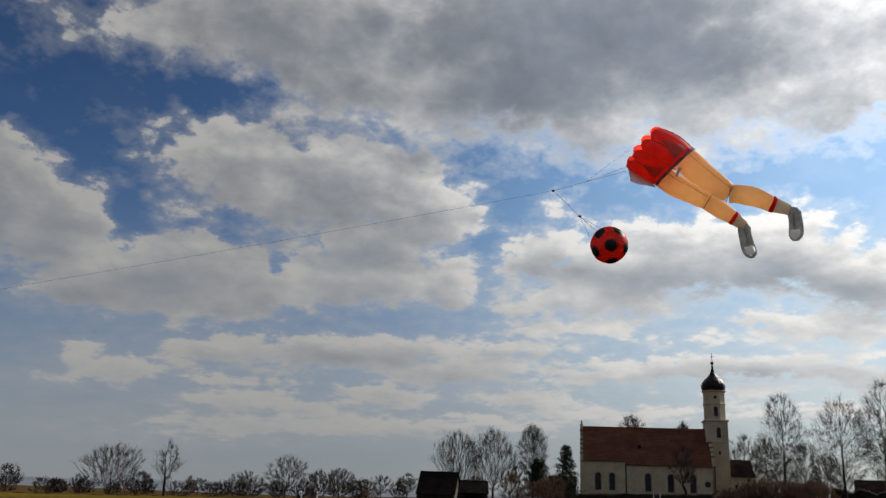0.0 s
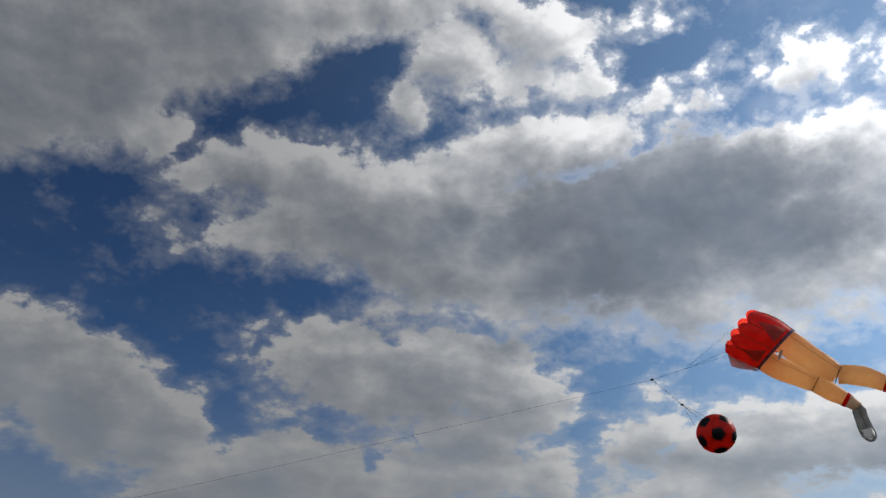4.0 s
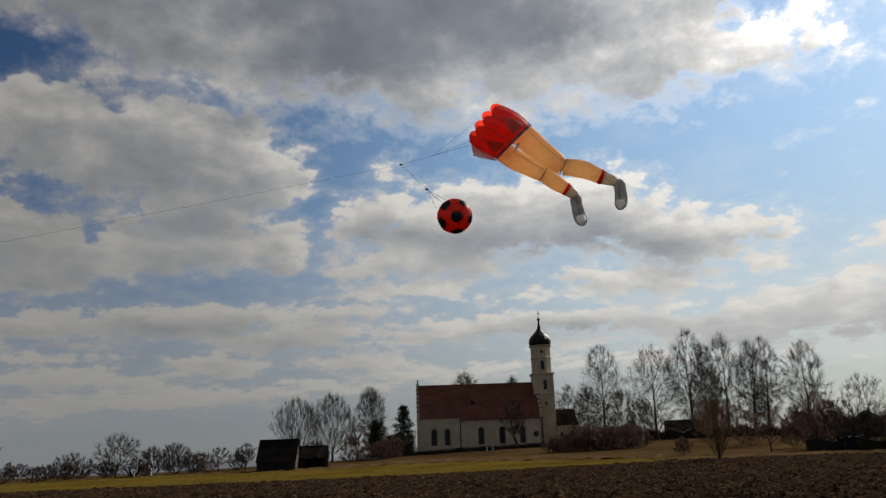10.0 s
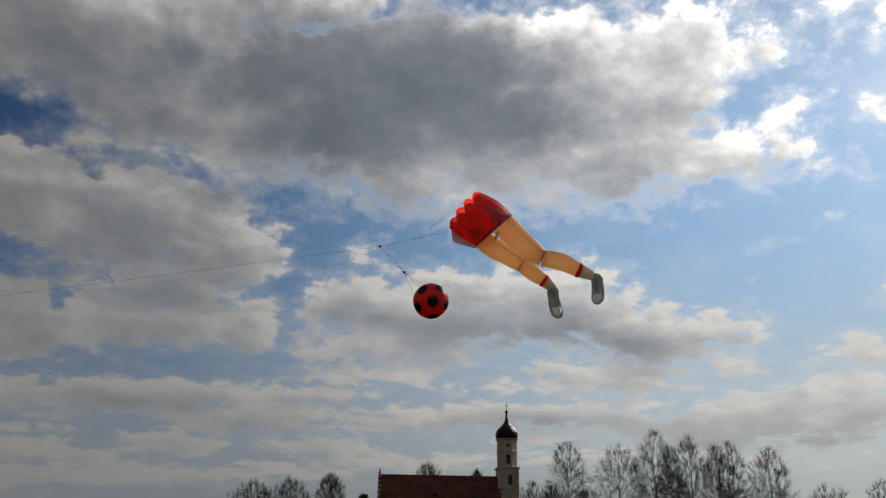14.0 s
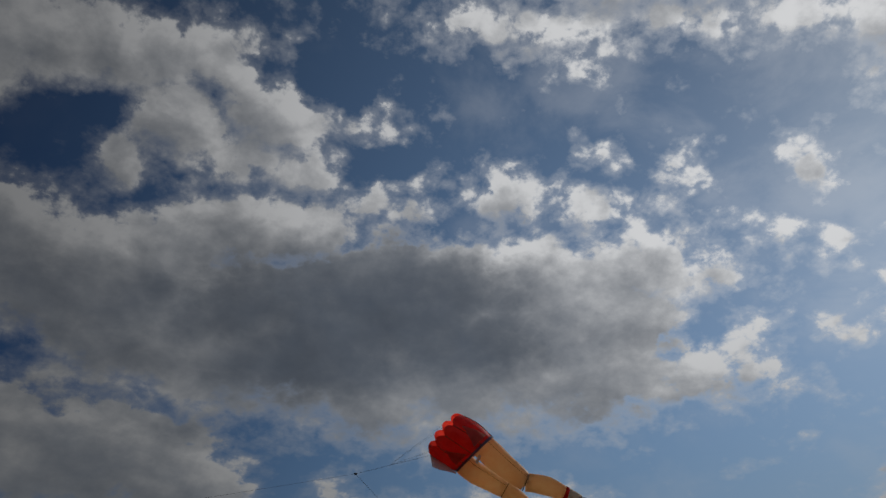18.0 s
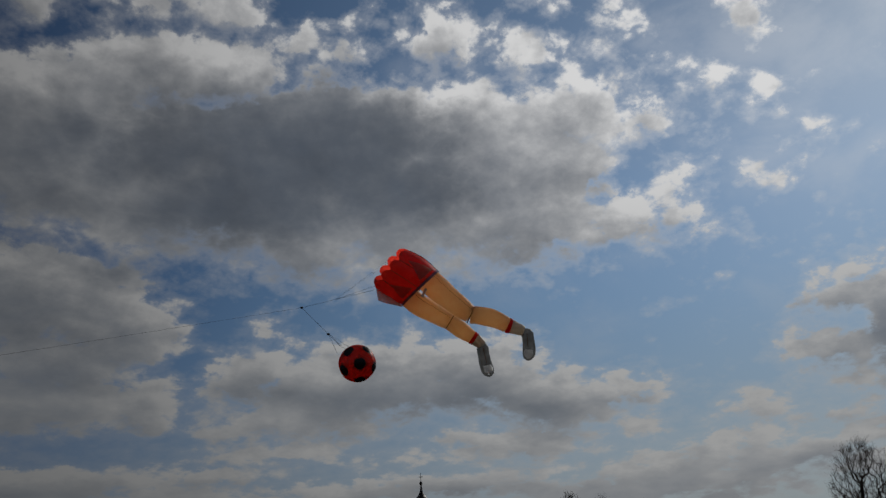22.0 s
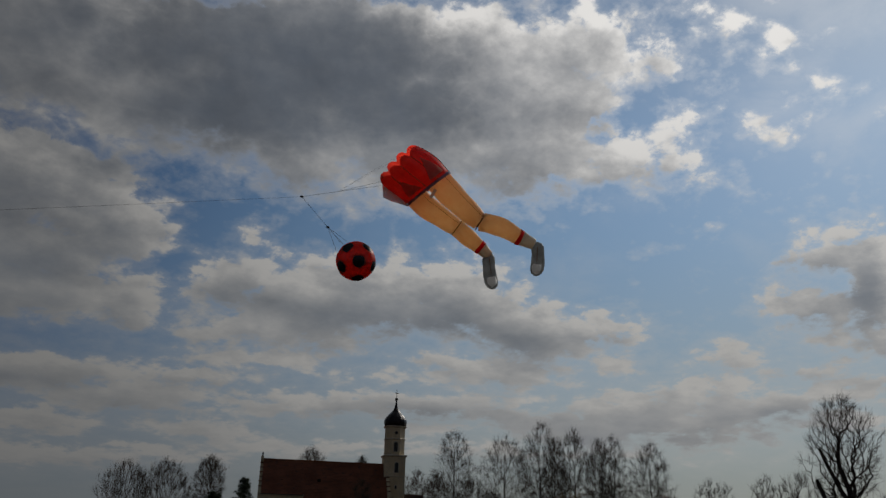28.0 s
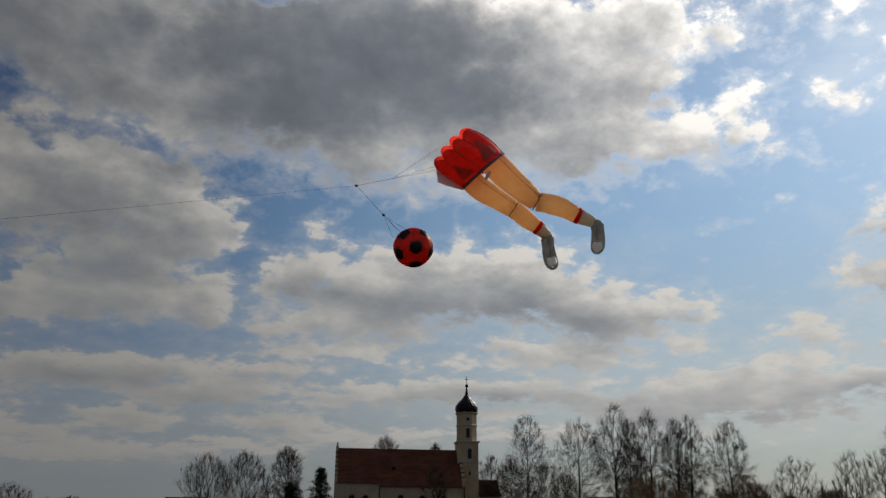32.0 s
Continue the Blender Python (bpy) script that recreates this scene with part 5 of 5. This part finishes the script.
def hedge(p0, p1, high, deep, label, seed):
    rng = np.random.default_rng(seed)
    a, b = Vector(p0), Vector(p1)
    m = Matrix.Translation(a) @ Matrix.Rotation(math.atan2(b.y - a.y, b.x - a.x), 4, "Z")
    h = thing("hedge", m, label, "hedge")
    length, slope = (b - a).length, b.z - a.z
    rng2 = rng

    def place(n):
        x = rng2.uniform(0, length, n)
        y = rng2.uniform(-deep / 2, deep / 2, n)
        z = rng2.uniform(0.0, 1.0, n) ** 0.7 * high * (0.95 + (0.05 if high < 1 else 0.16) * np.sin(x * 1.3)) + slope * x / length
        return np.stack([x, y, z], -1)
    verts, faces = tufts(int(length * 300), rng, place, 0.11)
    quads_mesh("foliage", verts, faces, HEDGE, h)
    core = bmesh.new()
    steps = int(length / 0.5)
    rows = []
    for i in range(steps + 1):
        x = length * i / steps
        top = high * (0.84 + (0.04 if high < 1 else 0.14) * math.sin(x * 1.3) + float(rng.uniform(-0.08, 0.08)))
        base = slope * x / length
        rows.append([core.verts.new((x, y * deep * float(rng.uniform(0.85, 1.1)), base + z * top)) for y, z in ((-0.36, -0.2), (-0.44, 0.4), (-0.32, 0.85), (0, 1.0), (0.32, 0.85), (0.44, 0.4), (0.36, -0.2))])
    for a, b in zip(rows, rows[1:]):
        for j in range(6):
            core.faces.new((a[j], b[j], b[j + 1], a[j + 1]))
    part("inner_growth", core, HEDGE, h)
    stems = [(x, 0, slope * x / length - 0.1, x + 0.1, 0.05, slope * x / length + high * 0.8, 0.04, 0.02) for x in np.arange(0.3, length, 0.6)]
    verts, faces = prisms(stems, 4)
    quads_mesh("stems", verts, faces, BARK, h)


def spot(az, d):
    return polar(az, d, ground_at(az, d))


hedge(spot(9.0, 179), spot(17.8, 175), 0.9, 1.0, "low dark clipped hedge along the churchyard", 41)
hedge(spot(24.5, 190), spot(37.0, 180), 2.5, 1.8, "dark hedge behind the birch trees", 42)
hedge(spot(34.2, 104), spot(38.4, 100), 1.3, 1.0, "dark overgrown hedge between the orchard trees", 43)
hedge(spot(33.6, 150), spot(41.5, 145), 4.2, 2.4, "tall dark overgrown hedge behind the orchard", 44)
hedge(spot(41.8, 143), spot(52.0, 138), 3.4, 2.4, "tall dark overgrown hedge behind the orchard", 45)
for i in range(9):
    az = 33.6 + 1.75 * i + 0.5 * math.sin(i * 2.7)
    bare_tree("shrub", "shrub", az, 138 + 4 * math.sin(i * 1.9), 4.6 + 1.3 * math.sin(i * 2.2), 2.4, 440 + i, "dense bare shrub with reddish-brown twigs", "shrub", "undergrowth behind the orchard", twig=REDTWIG if i % 2 else TWIG, fill=0.95)
for i, az in enumerate((39.2, 41.2)):
    hut = barn(az, 141, 3.4 - 0.8 * i, 2.6, 2.3, 3.1, "small weathered garden hut behind the orchard trees", tiles=BROWNTILE, boards=POST if i == 0 else BROWNTILE)
    hut.name = "garden_hut"

stack = thing("covered_stack", Matrix.Translation(spot(36.8, 102)) @ Matrix.Rotation(radians(-37), 4, "Z"), "long low stack under a dark blue tarpaulin between orchard trees", "stack")
bm = bmesh.new()
rows = []
for i in range(15):
    x = -1.7 + 3.4 * i / 14
    top = 1.2 + 0.06 * math.sin(i * 1.4) - 0.25 * (abs(i - 7) / 7) ** 3
    rows.append([bm.verts.new((x, y, z)) for y, z in ((-1.15, 0), (-1.05, 1.2 + 0.1 * math.sin(i * 2.1)), (-0.6, top * 0.93), (0, top + 0.1), (0.6, top * 0.93), (1.05, 1.2), (1.15, 0))])
for a, b in zip(rows, rows[1:]):
    for j in range(6):
        bm.faces.new((a[j], b[j], b[j + 1], a[j + 1]))
bm.faces.new(rows[0])
bm.faces.new(rows[-1][::-1])
part("tarpaulin", bm, TARP, stack)

# roadside marker posts
for i, (az, d) in enumerate(((-8.24, 142), (-7.24, 142), (14.2, 172), (14.6, 172))):
    p = thing("marker_post", Matrix.Translation(spot(az, d)), "white plastic roadside marker post with a dark band", "post", "roadside marker posts")
    part("body", solid([(-0.08, -0.2), (0.08, -0.2), (0.08, 1.05), (-0.08, 1.2)], -0.08, 0.08), WHITE, p)
    part("band", solid([(-0.085, 0.74), (0.085, 0.74), (0.085, 0.86), (-0.085, 0.92)], -0.085, 0.085), BLACK, p)


# ---- kite: inflated legs in red shorts, with a ball on the same line ----
KD = 28.0
FLYER = Vector(stand(31.5))
k_way = Vector((math.sin(radians(22.90)) * math.cos(radians(22.6)), math.cos(radians(22.90)) * math.cos(radians(22.6)), math.sin(radians(22.6))))
k_right = Vector((math.cos(radians(22.90)), -math.sin(radians(22.90)), 0))
k_up = k_right.cross(k_way)
KM = Matrix.Translation(FLYER + k_way * KD) @ Matrix((k_right, k_up, -k_way)).transposed().to_4x4()
kite = thing("show_kite", KM, "inflated nylon show kite shaped as legs in red shorts", "kite")


def loft(rings, closed_ends=True):
    bm = bmesh.new()
    made = [[bm.verts.new(p) for p in ring] for ring in rings]
    n = len(made[0])
    for a, b in zip(made, made[1:]):
        for i in range(n):
            j = (i + 1) % n
            bm.faces.new((a[i], a[j], b[j], b[i]))
    if closed_ends:
        bm.faces.new(made[0][::-1])
        bm.faces.new(made[-1])
    return bm


def tube(stations, sides=20, pleat=0.0, ends=True):
    """A soft tube along stations of x, y, z, radius."""
    pts = [Vector(s[:3]) for s in stations]
    rings = []
    for i, s in enumerate(stations):
        axis = (pts[min(i + 1, len(pts) - 1)] - pts[max(i - 1, 0)]).normalized()
        u = axis.cross(Vector((0, 0, 1))).normalized()
        v = axis.cross(u)
        rings.append([pts[i] + (u * math.cos(2 * math.pi * k / sides) + v * math.sin(2 * math.pi * k / sides)) * s[3] * (1 + pleat * math.cos(6 * math.pi * k / sides * 2 + i)) for k in range(sides)])
    return loft(rings, ends)


def spread(stations, times=4):
    """More stations along a smooth course."""
    out = []
    n = len(stations)
    for i in range(n - 1):
        p0, p1, p2, p3 = (np.array(stations[max(0, min(n - 1, j))]) for j in (i - 1, i, i + 1, i + 2))
        for k in range(times):
            t = k / times
            out.append(tuple(0.5 * (2 * p1 + (p2 - p0) * t + (2 * p0 - 5 * p1 + 4 * p2 - p3) * t * t + (3 * p1 - p0 - 3 * p2 + p3) * t ** 3)))
    out.append(tuple(stations[-1]))
    return out


# shorts: a wide tube with a scalloped mouth that faces the wind
W_TOP, W_LOW, H_TOP, H_LOW = Vector((-1.7, 1.86, 0)), Vector((-2.93, 0.59, 0)), Vector((-0.71, 1.05, 0)), Vector((-2.06, -0.05, 0))


def shorts_ring(f, grow=1.0, lip=0.0, n=48):
    a, b = W_TOP.lerp(H_TOP, f), W_LOW.lerp(H_LOW, f)
    mid, arm = (a + b) / 2, (a - b) / 2
    axis = ((H_TOP + H_LOW) / 2 - (W_TOP + W_LOW) / 2).normalized()
    bulge = 1 + 0.09 * math.sin(math.pi * min(1, f * 1.1))
    deep = (0.92 - 0.22 * f) * grow
    ring = []
    for k in range(n):
        th = 2 * math.pi * k / n
        scallop = abs(math.sin(2 * math.pi * (1 - math.cos(th)))) ** 0.6 * abs(math.sin(th)) ** 0.3
        r = 1 + 0.08 * scallop * max(0.0, 1 - f) ** 0.7 + (grow - 1)
        p = mid + arm * math.cos(th) * r * bulge + Vector((0, 0, 1)) * math.sin(th) * deep * r
        ring.append(p - axis * (lip + 0.17 * scallop * (1 - f) ** 3 + 0.34 * max(0.0, -math.sin(th)) * (1 - f) ** 2))
    return ring


shorts = part("shorts", loft([shorts_ring(f) for f in np.linspace(0, 1, 14)], False), RED, kite, "bright red nylon shorts", True)
for idx in (0, 8, 12, 16, 24, 30, 36, 42):
    rib = [tuple(shorts_ring(f, 1.01)[idx]) + (0.012,) for f in np.linspace(0.02, 0.98, 10)]
    part("rib_seam", tube(rib, 6), SEAM, shorts, "stitched seam")
hem_rings = [shorts_ring(f, 1.025) for f in (0.94, 0.97, 1.0, 1.02)]
part("hem_band", loft(hem_rings, False), BAND, kite, "slate blue hem band", True)


def patch(k0, k1, f0, f1, point, mat, name, label):
    """A panel sewn on the shorts, that narrows towards the mouth or the hem."""
    rings = []
    for f in np.linspace(f0, f1, 6):
        s = (f - f0) / (f1 - f0)
        w = 1 - s if point else 1.0
        mid = (k0 + k1) / 2
        row = shorts_ring(f, 1.018)
        cells = []
        for q in np.linspace(mid - (mid - k0) * max(w, 0.04), mid + (k1 - mid) * max(w, 0.04), 6):
            i = int(math.floor(q))
            cells.append(row[i % 48].lerp(row[(i + 1) % 48], q - i))
        rings.append(cells)
    bm = bmesh.new()
    made = [[bm.verts.new(p) for p in r] for r in rings]
    for a, b in zip(made, made[1:]):
        for i in range(5):
            bm.faces.new((a[i], a[i + 1], b[i + 1], b[i]))
    part(name, bm, mat, shorts, label, True)


patch(4, 10, 0.85, 0.25, True, MESH, "mesh_panel", "grey mesh side panel")
patch(13, 18, 0.85, 0.3, True, MESH, "mesh_panel", "grey mesh side panel")
flap = bmesh.new()
edge_hi = [Vector((-2.95, 0.65, 0.3)), Vector((-2.65, 0.45, 0.44)), Vector((-2.37, 0.2, 0.4)), Vector((-2.06, -0.07, 0.3))]
edge_lo = [Vector((-2.92, 0.18, 0.2)), Vector((-2.64, 0.06, 0.3)), Vector((-2.36, -0.02, 0.28)), Vector((-2.08, -0.11, 0.25))]
for face in (0.0,):
    hi, lo = [[flap.verts.new(p + Vector((0, 0, face))) for p in row] for row in (edge_hi, edge_lo)]
    for i in range(3):
        flap.faces.new((hi[i], hi[i + 1], lo[i + 1], lo[i]))
part("white_panel", flap, WHITECLOTH, kite, "pale lower flap under the mouth", True)


def leg(course, shoe, lean, name):
    """One inflated leg: thigh and calf, sock with a red band, soft shoe with a pale sole disc."""
    thigh = spread(course[:5], 4)
    part("thigh", tube(thigh, 20, 0.02), SKIN, kite, "peach nylon upper tube", True)
    part("calf", tube(spread(course[4:8], 4), 20, 0.02), SKIN, kite, "peach nylon lower tube", True)
    kx, ky, kz, kr = course[4]
    ax = (Vector(course[5][:3]) - Vector(course[3][:3])).normalized()
    part("knee_seam", tube([(*(Vector((kx, ky, kz)) - ax * 0.015), kr * 1.02), (*(Vector((kx, ky, kz)) + ax * 0.015), kr * 1.02)], 20), SEAM, kite, "stitched knee seam")
    for side in (0.4, 2.2, 4.1):
        seam = []
        for i in range(1, len(thigh) - 1):
            axis = (Vector(thigh[i + 1][:3]) - Vector(thigh[i - 1][:3])).normalized()
            u = axis.cross(Vector((0, 0, 1))).normalized()
            v = axis.cross(u)
            seam.append((*(Vector(thigh[i][:3]) + (u * math.cos(side) + v * math.sin(side)) * thigh[i][3] * 1.003), 0.007))
        part("leg_seam", tube(seam, 5), SEAM, kite, "stitched seam")
    b0, b1, end = Vector(course[7][:3]), Vector(course[8][:3]), Vector(course[9][:3])
    part("sock_band", tube([(*b0, course[7][3] * 1.06), (*b1, course[8][3] * 1.06)], 20), RED, kite, "red sock band", True)
    part("sock", tube(spread([(*b1, course[8][3]), (*end, course[9][3])], 4), 20), SOCK, kite, "white nylon sock", True)
    heel, toe = Vector(shoe[0]), Vector(shoe[1])
    axis = (toe - heel).normalized()
    side = Vector((-axis.y, axis.x, 0)).normalized()
    face = axis.cross(side)
    if face.z < 0:
        face = -face
    rings = []
    size = (toe - heel).length
    for f, w, h in ((0.0, 0.05, 0.05), (0.04, 0.15, 0.16), (0.14, 0.22, 0.21), (0.35, 0.21, 0.20), (0.50, 0.222, 0.178), (0.62, 0.23, 0.16), (0.72, 0.235, 0.147), (0.82, 0.228, 0.13), (0.92, 0.18, 0.09), (0.985, 0.09, 0.05), (1.0, 0.02, 0.015)):
        c = heel + axis * size * f + side * lean * math.sin(f * math.pi) * 0.05
        rings.append([c + side * w * math.cos(2 * math.pi * k / 18) + face * h * math.sin(2 * math.pi * k / 18) for k in range(18)])
    upper = loft(rings)
    window = []
    for f in upper.faces:
        rel = f.calc_center_median() - heel
        if rel.dot(face) > 0 and math.hypot((rel.dot(axis) / size - 0.74) * size / 0.17, rel.dot(side) / 0.15) < 1:
            window.append(f)
    bmesh.ops.delete(upper, geom=window, context="FACES")
    s = part("shoe", upper, SHOE, kite, "dark grey nylon shoe", True)
    m = heel + axis * size * 0.74 + face * 0.165
    disc = bmesh.new()
    rim = [disc.verts.new(m + side * 0.17 * math.cos(2 * math.pi * k / 20) + axis * 0.19 * math.sin(2 * math.pi * k / 20) - face * 0.03) for k in range(20)]
    mid = disc.verts.new(m + face * 0.025)
    for k in range(20):
        disc.faces.new((rim[k], rim[(k + 1) % 20], mid))
    part("sole_disc", disc, SOLE, s, "round white sole patch", True)
    part("shoe_seam", tube([(*(heel + axis * size * f + side * 0.0 + face * (0.205 - 0.12 * f * f)), 0.012) for f in np.linspace(0.1, 0.55, 6)], 5), SEAM, s)


leg([(-1.3, 1.01, 0, 0.451), (-0.92, 0.59, 0.04, 0.451), (-0.5, 0.17, 0.18, 0.423), (-0.04, -0.25, 0.3, 0.376), (0.32, -0.56, 0.3, 0.310), (0.65, -0.62, 0.28, 0.319), (1.13, -0.77, 0.27, 0.316), (1.59, -1.03, 0.26, 0.263), (1.7, -1.08, 0.25, 0.250), (2.13, -1.28, 0.22, 0.179)],
    ((2.24, -1.2, 0.2), (2.25, -2.35, 0.0)), 1, "upper")
leg([(-1.99, 0.43, -0.1, 0.413), (-1.61, -0.01, -0.2, 0.395), (-1.15, -0.34, -0.3, 0.366), (-0.72, -0.63, -0.36, 0.319), (-0.45, -0.8, -0.36, 0.293), (-0.19, -1.01, -0.37, 0.306), (0.09, -1.24, -0.38, 0.282), (0.31, -1.41, -0.38, 0.237), (0.41, -1.49, -0.38, 0.226), (0.67, -1.74, -0.39, 0.169)],
    ((0.65, -1.65, -0.38), (0.84, -2.89, -0.55)), -1, "lower")
tag = bmesh.new()
box(tag, -0.05, 0.05, -0.16, 0.16, -0.008, 0.008, 0.003)
tag_ob = part("care_tag", tag, WHITECLOTH, kite, "small white cloth tag between the legs")
tag_ob.matrix_basis = Matrix.Translation((-1.24, 0.34, 0.62)) @ Matrix.Rotation(radians(-30), 4, "Z")

# ball of red panels with black five-sided patches
b_way = Vector((math.sin(radians(14.69)) * math.cos(radians(18.38)), math.cos(radians(14.69)) * math.cos(radians(18.38)), math.sin(radians(18.38))))
ball = thing("ball_kite", Matrix.Translation(FLYER + b_way * 27.0) @ Matrix.Rotation(0.5, 4, "Z") @ Matrix.Rotation(0.35, 4, "X"), "inflated red nylon ball with black patches", "kite")
bm = bmesh.new()
bmesh.ops.create_icosphere(bm, subdivisions=4, radius=0.62)
phi = (1 + 5 ** 0.5) / 2
poles = [Vector(p).normalized() for p in [(0, s, t * phi) for s in (1, -1) for t in (1, -1)] + [(s, t * phi, 0) for s in (1, -1) for t in (1, -1)] + [(t * phi, 0, s) for s in (1, -1) for t in (1, -1)]]
for v in bm.verts:
    near = max(v.co.normalized().dot(p) for p in poles)
    v.co *= 1 + 0.035 * math.sin((near - 0.8) * 14) + 0.02 * noise.noise(v.co * 4)
part("ball_skin", bm, BALLRED, ball, "orange-red nylon panels", True)
for p in poles:
    u = p.orthogonal().normalized()
    w = p.cross(u)
    bm = bmesh.new()
    rim = []
    for k in range(20):
        th = 2 * math.pi * k / 20
        r = 0.275 * math.cos(math.pi / 5) / math.cos((th % (2 * math.pi / 5)) - math.pi / 5) ** 0.8
        rim.append(bm.verts.new((p + (u * math.cos(th) + w * math.sin(th)) * r / 0.62).normalized() * 0.632))
    inner = [bm.verts.new((v.co.lerp(p * 0.62, 0.5)).normalized() * 0.652) for v in rim]
    mid = bm.verts.new(p * 0.658)
    for k in range(20):
        j = (k + 1) % 20
        bm.faces.new((rim[k], rim[j], inner[j], inner[k]))
        bm.faces.new((inner[k], inner[j], mid))
    part("patch", bm, BALLBLACK, ball, "black five-sided patch", True)


# tether: flying line to a ground stake, branch lines to kite and ball
def direction(az, el, d):
    return Vector((math.sin(radians(az)) * math.cos(radians(el)), math.cos(radians(az)) * math.cos(radians(el)), math.sin(radians(el)))) * d + FLYER


def line(name, pts, r, mat, parent, label=""):
    return part(name, tube([(*p, r) for p in pts], 5), mat, parent, label)


tether = thing("flying_line", Matrix.Identity(4), "thin dark flying line with knots, tied to a ground stake", "line")
knot = direction(10.44, 22.44, 27.4)
anchor = polar(-63, 45, 0.05)
mouth = direction(16.13, 23.63, 27.7)
course = []
for i in range(25):
    f = i / 24
    p = anchor.lerp(knot, f)
    p.z -= 0.5 * math.sin(math.pi * f)
    course.append(p)
line("main_line", course, 0.0036, CORD, tether)
line("kite_leader", [knot.lerp(mouth, i / 6) for i in range(7)], 0.005, CORD, tether)
bridle = mouth.lerp(knot, 0.55)
for idx in (3, 20, 27, 44):
    end = KM @ shorts_ring(0.02)[idx]
    line("bridle", [bridle.lerp(end, i / 4) for i in range(5)], 0.0022, CORD, tether)
swivel = direction(12.50, 20.54, 27.1)
tie = FLYER + b_way * 27.0 + Vector((-0.45, 0, 0.45))
drop = [knot.lerp(swivel, i / 6) for i in range(7)]
line("ball_leader", drop, 0.006, CORD, tether)
for off in ((-0.1, 0, 0.1), (0.15, -0.2, 0.05), (0.05, 0.2, 0.12), (-0.2, 0.1, -0.15)):
    line("ball_bridle", [swivel.lerp(tie + Vector(off), i / 3) for i in range(4)], 0.005, CORD, tether)
for p in (knot, swivel):
    k = bmesh.new()
    bmesh.ops.create_icosphere(k, subdivisions=2, radius=0.035)
    for v in k.verts:
        v.co = Vector((v.co.x * 1.8, v.co.y, v.co.z * 1.2)) + p
    part("knot", k, CORD, tether, "dark tied knot", True)
stake = bmesh.new()
turned([(0.03, -0.3), (0.03, 0.25), (0.05, 0.27), (0.05, 0.31)], 8, stake)
part("stake", stake, IRON, tether, "iron ground stake").location = anchor
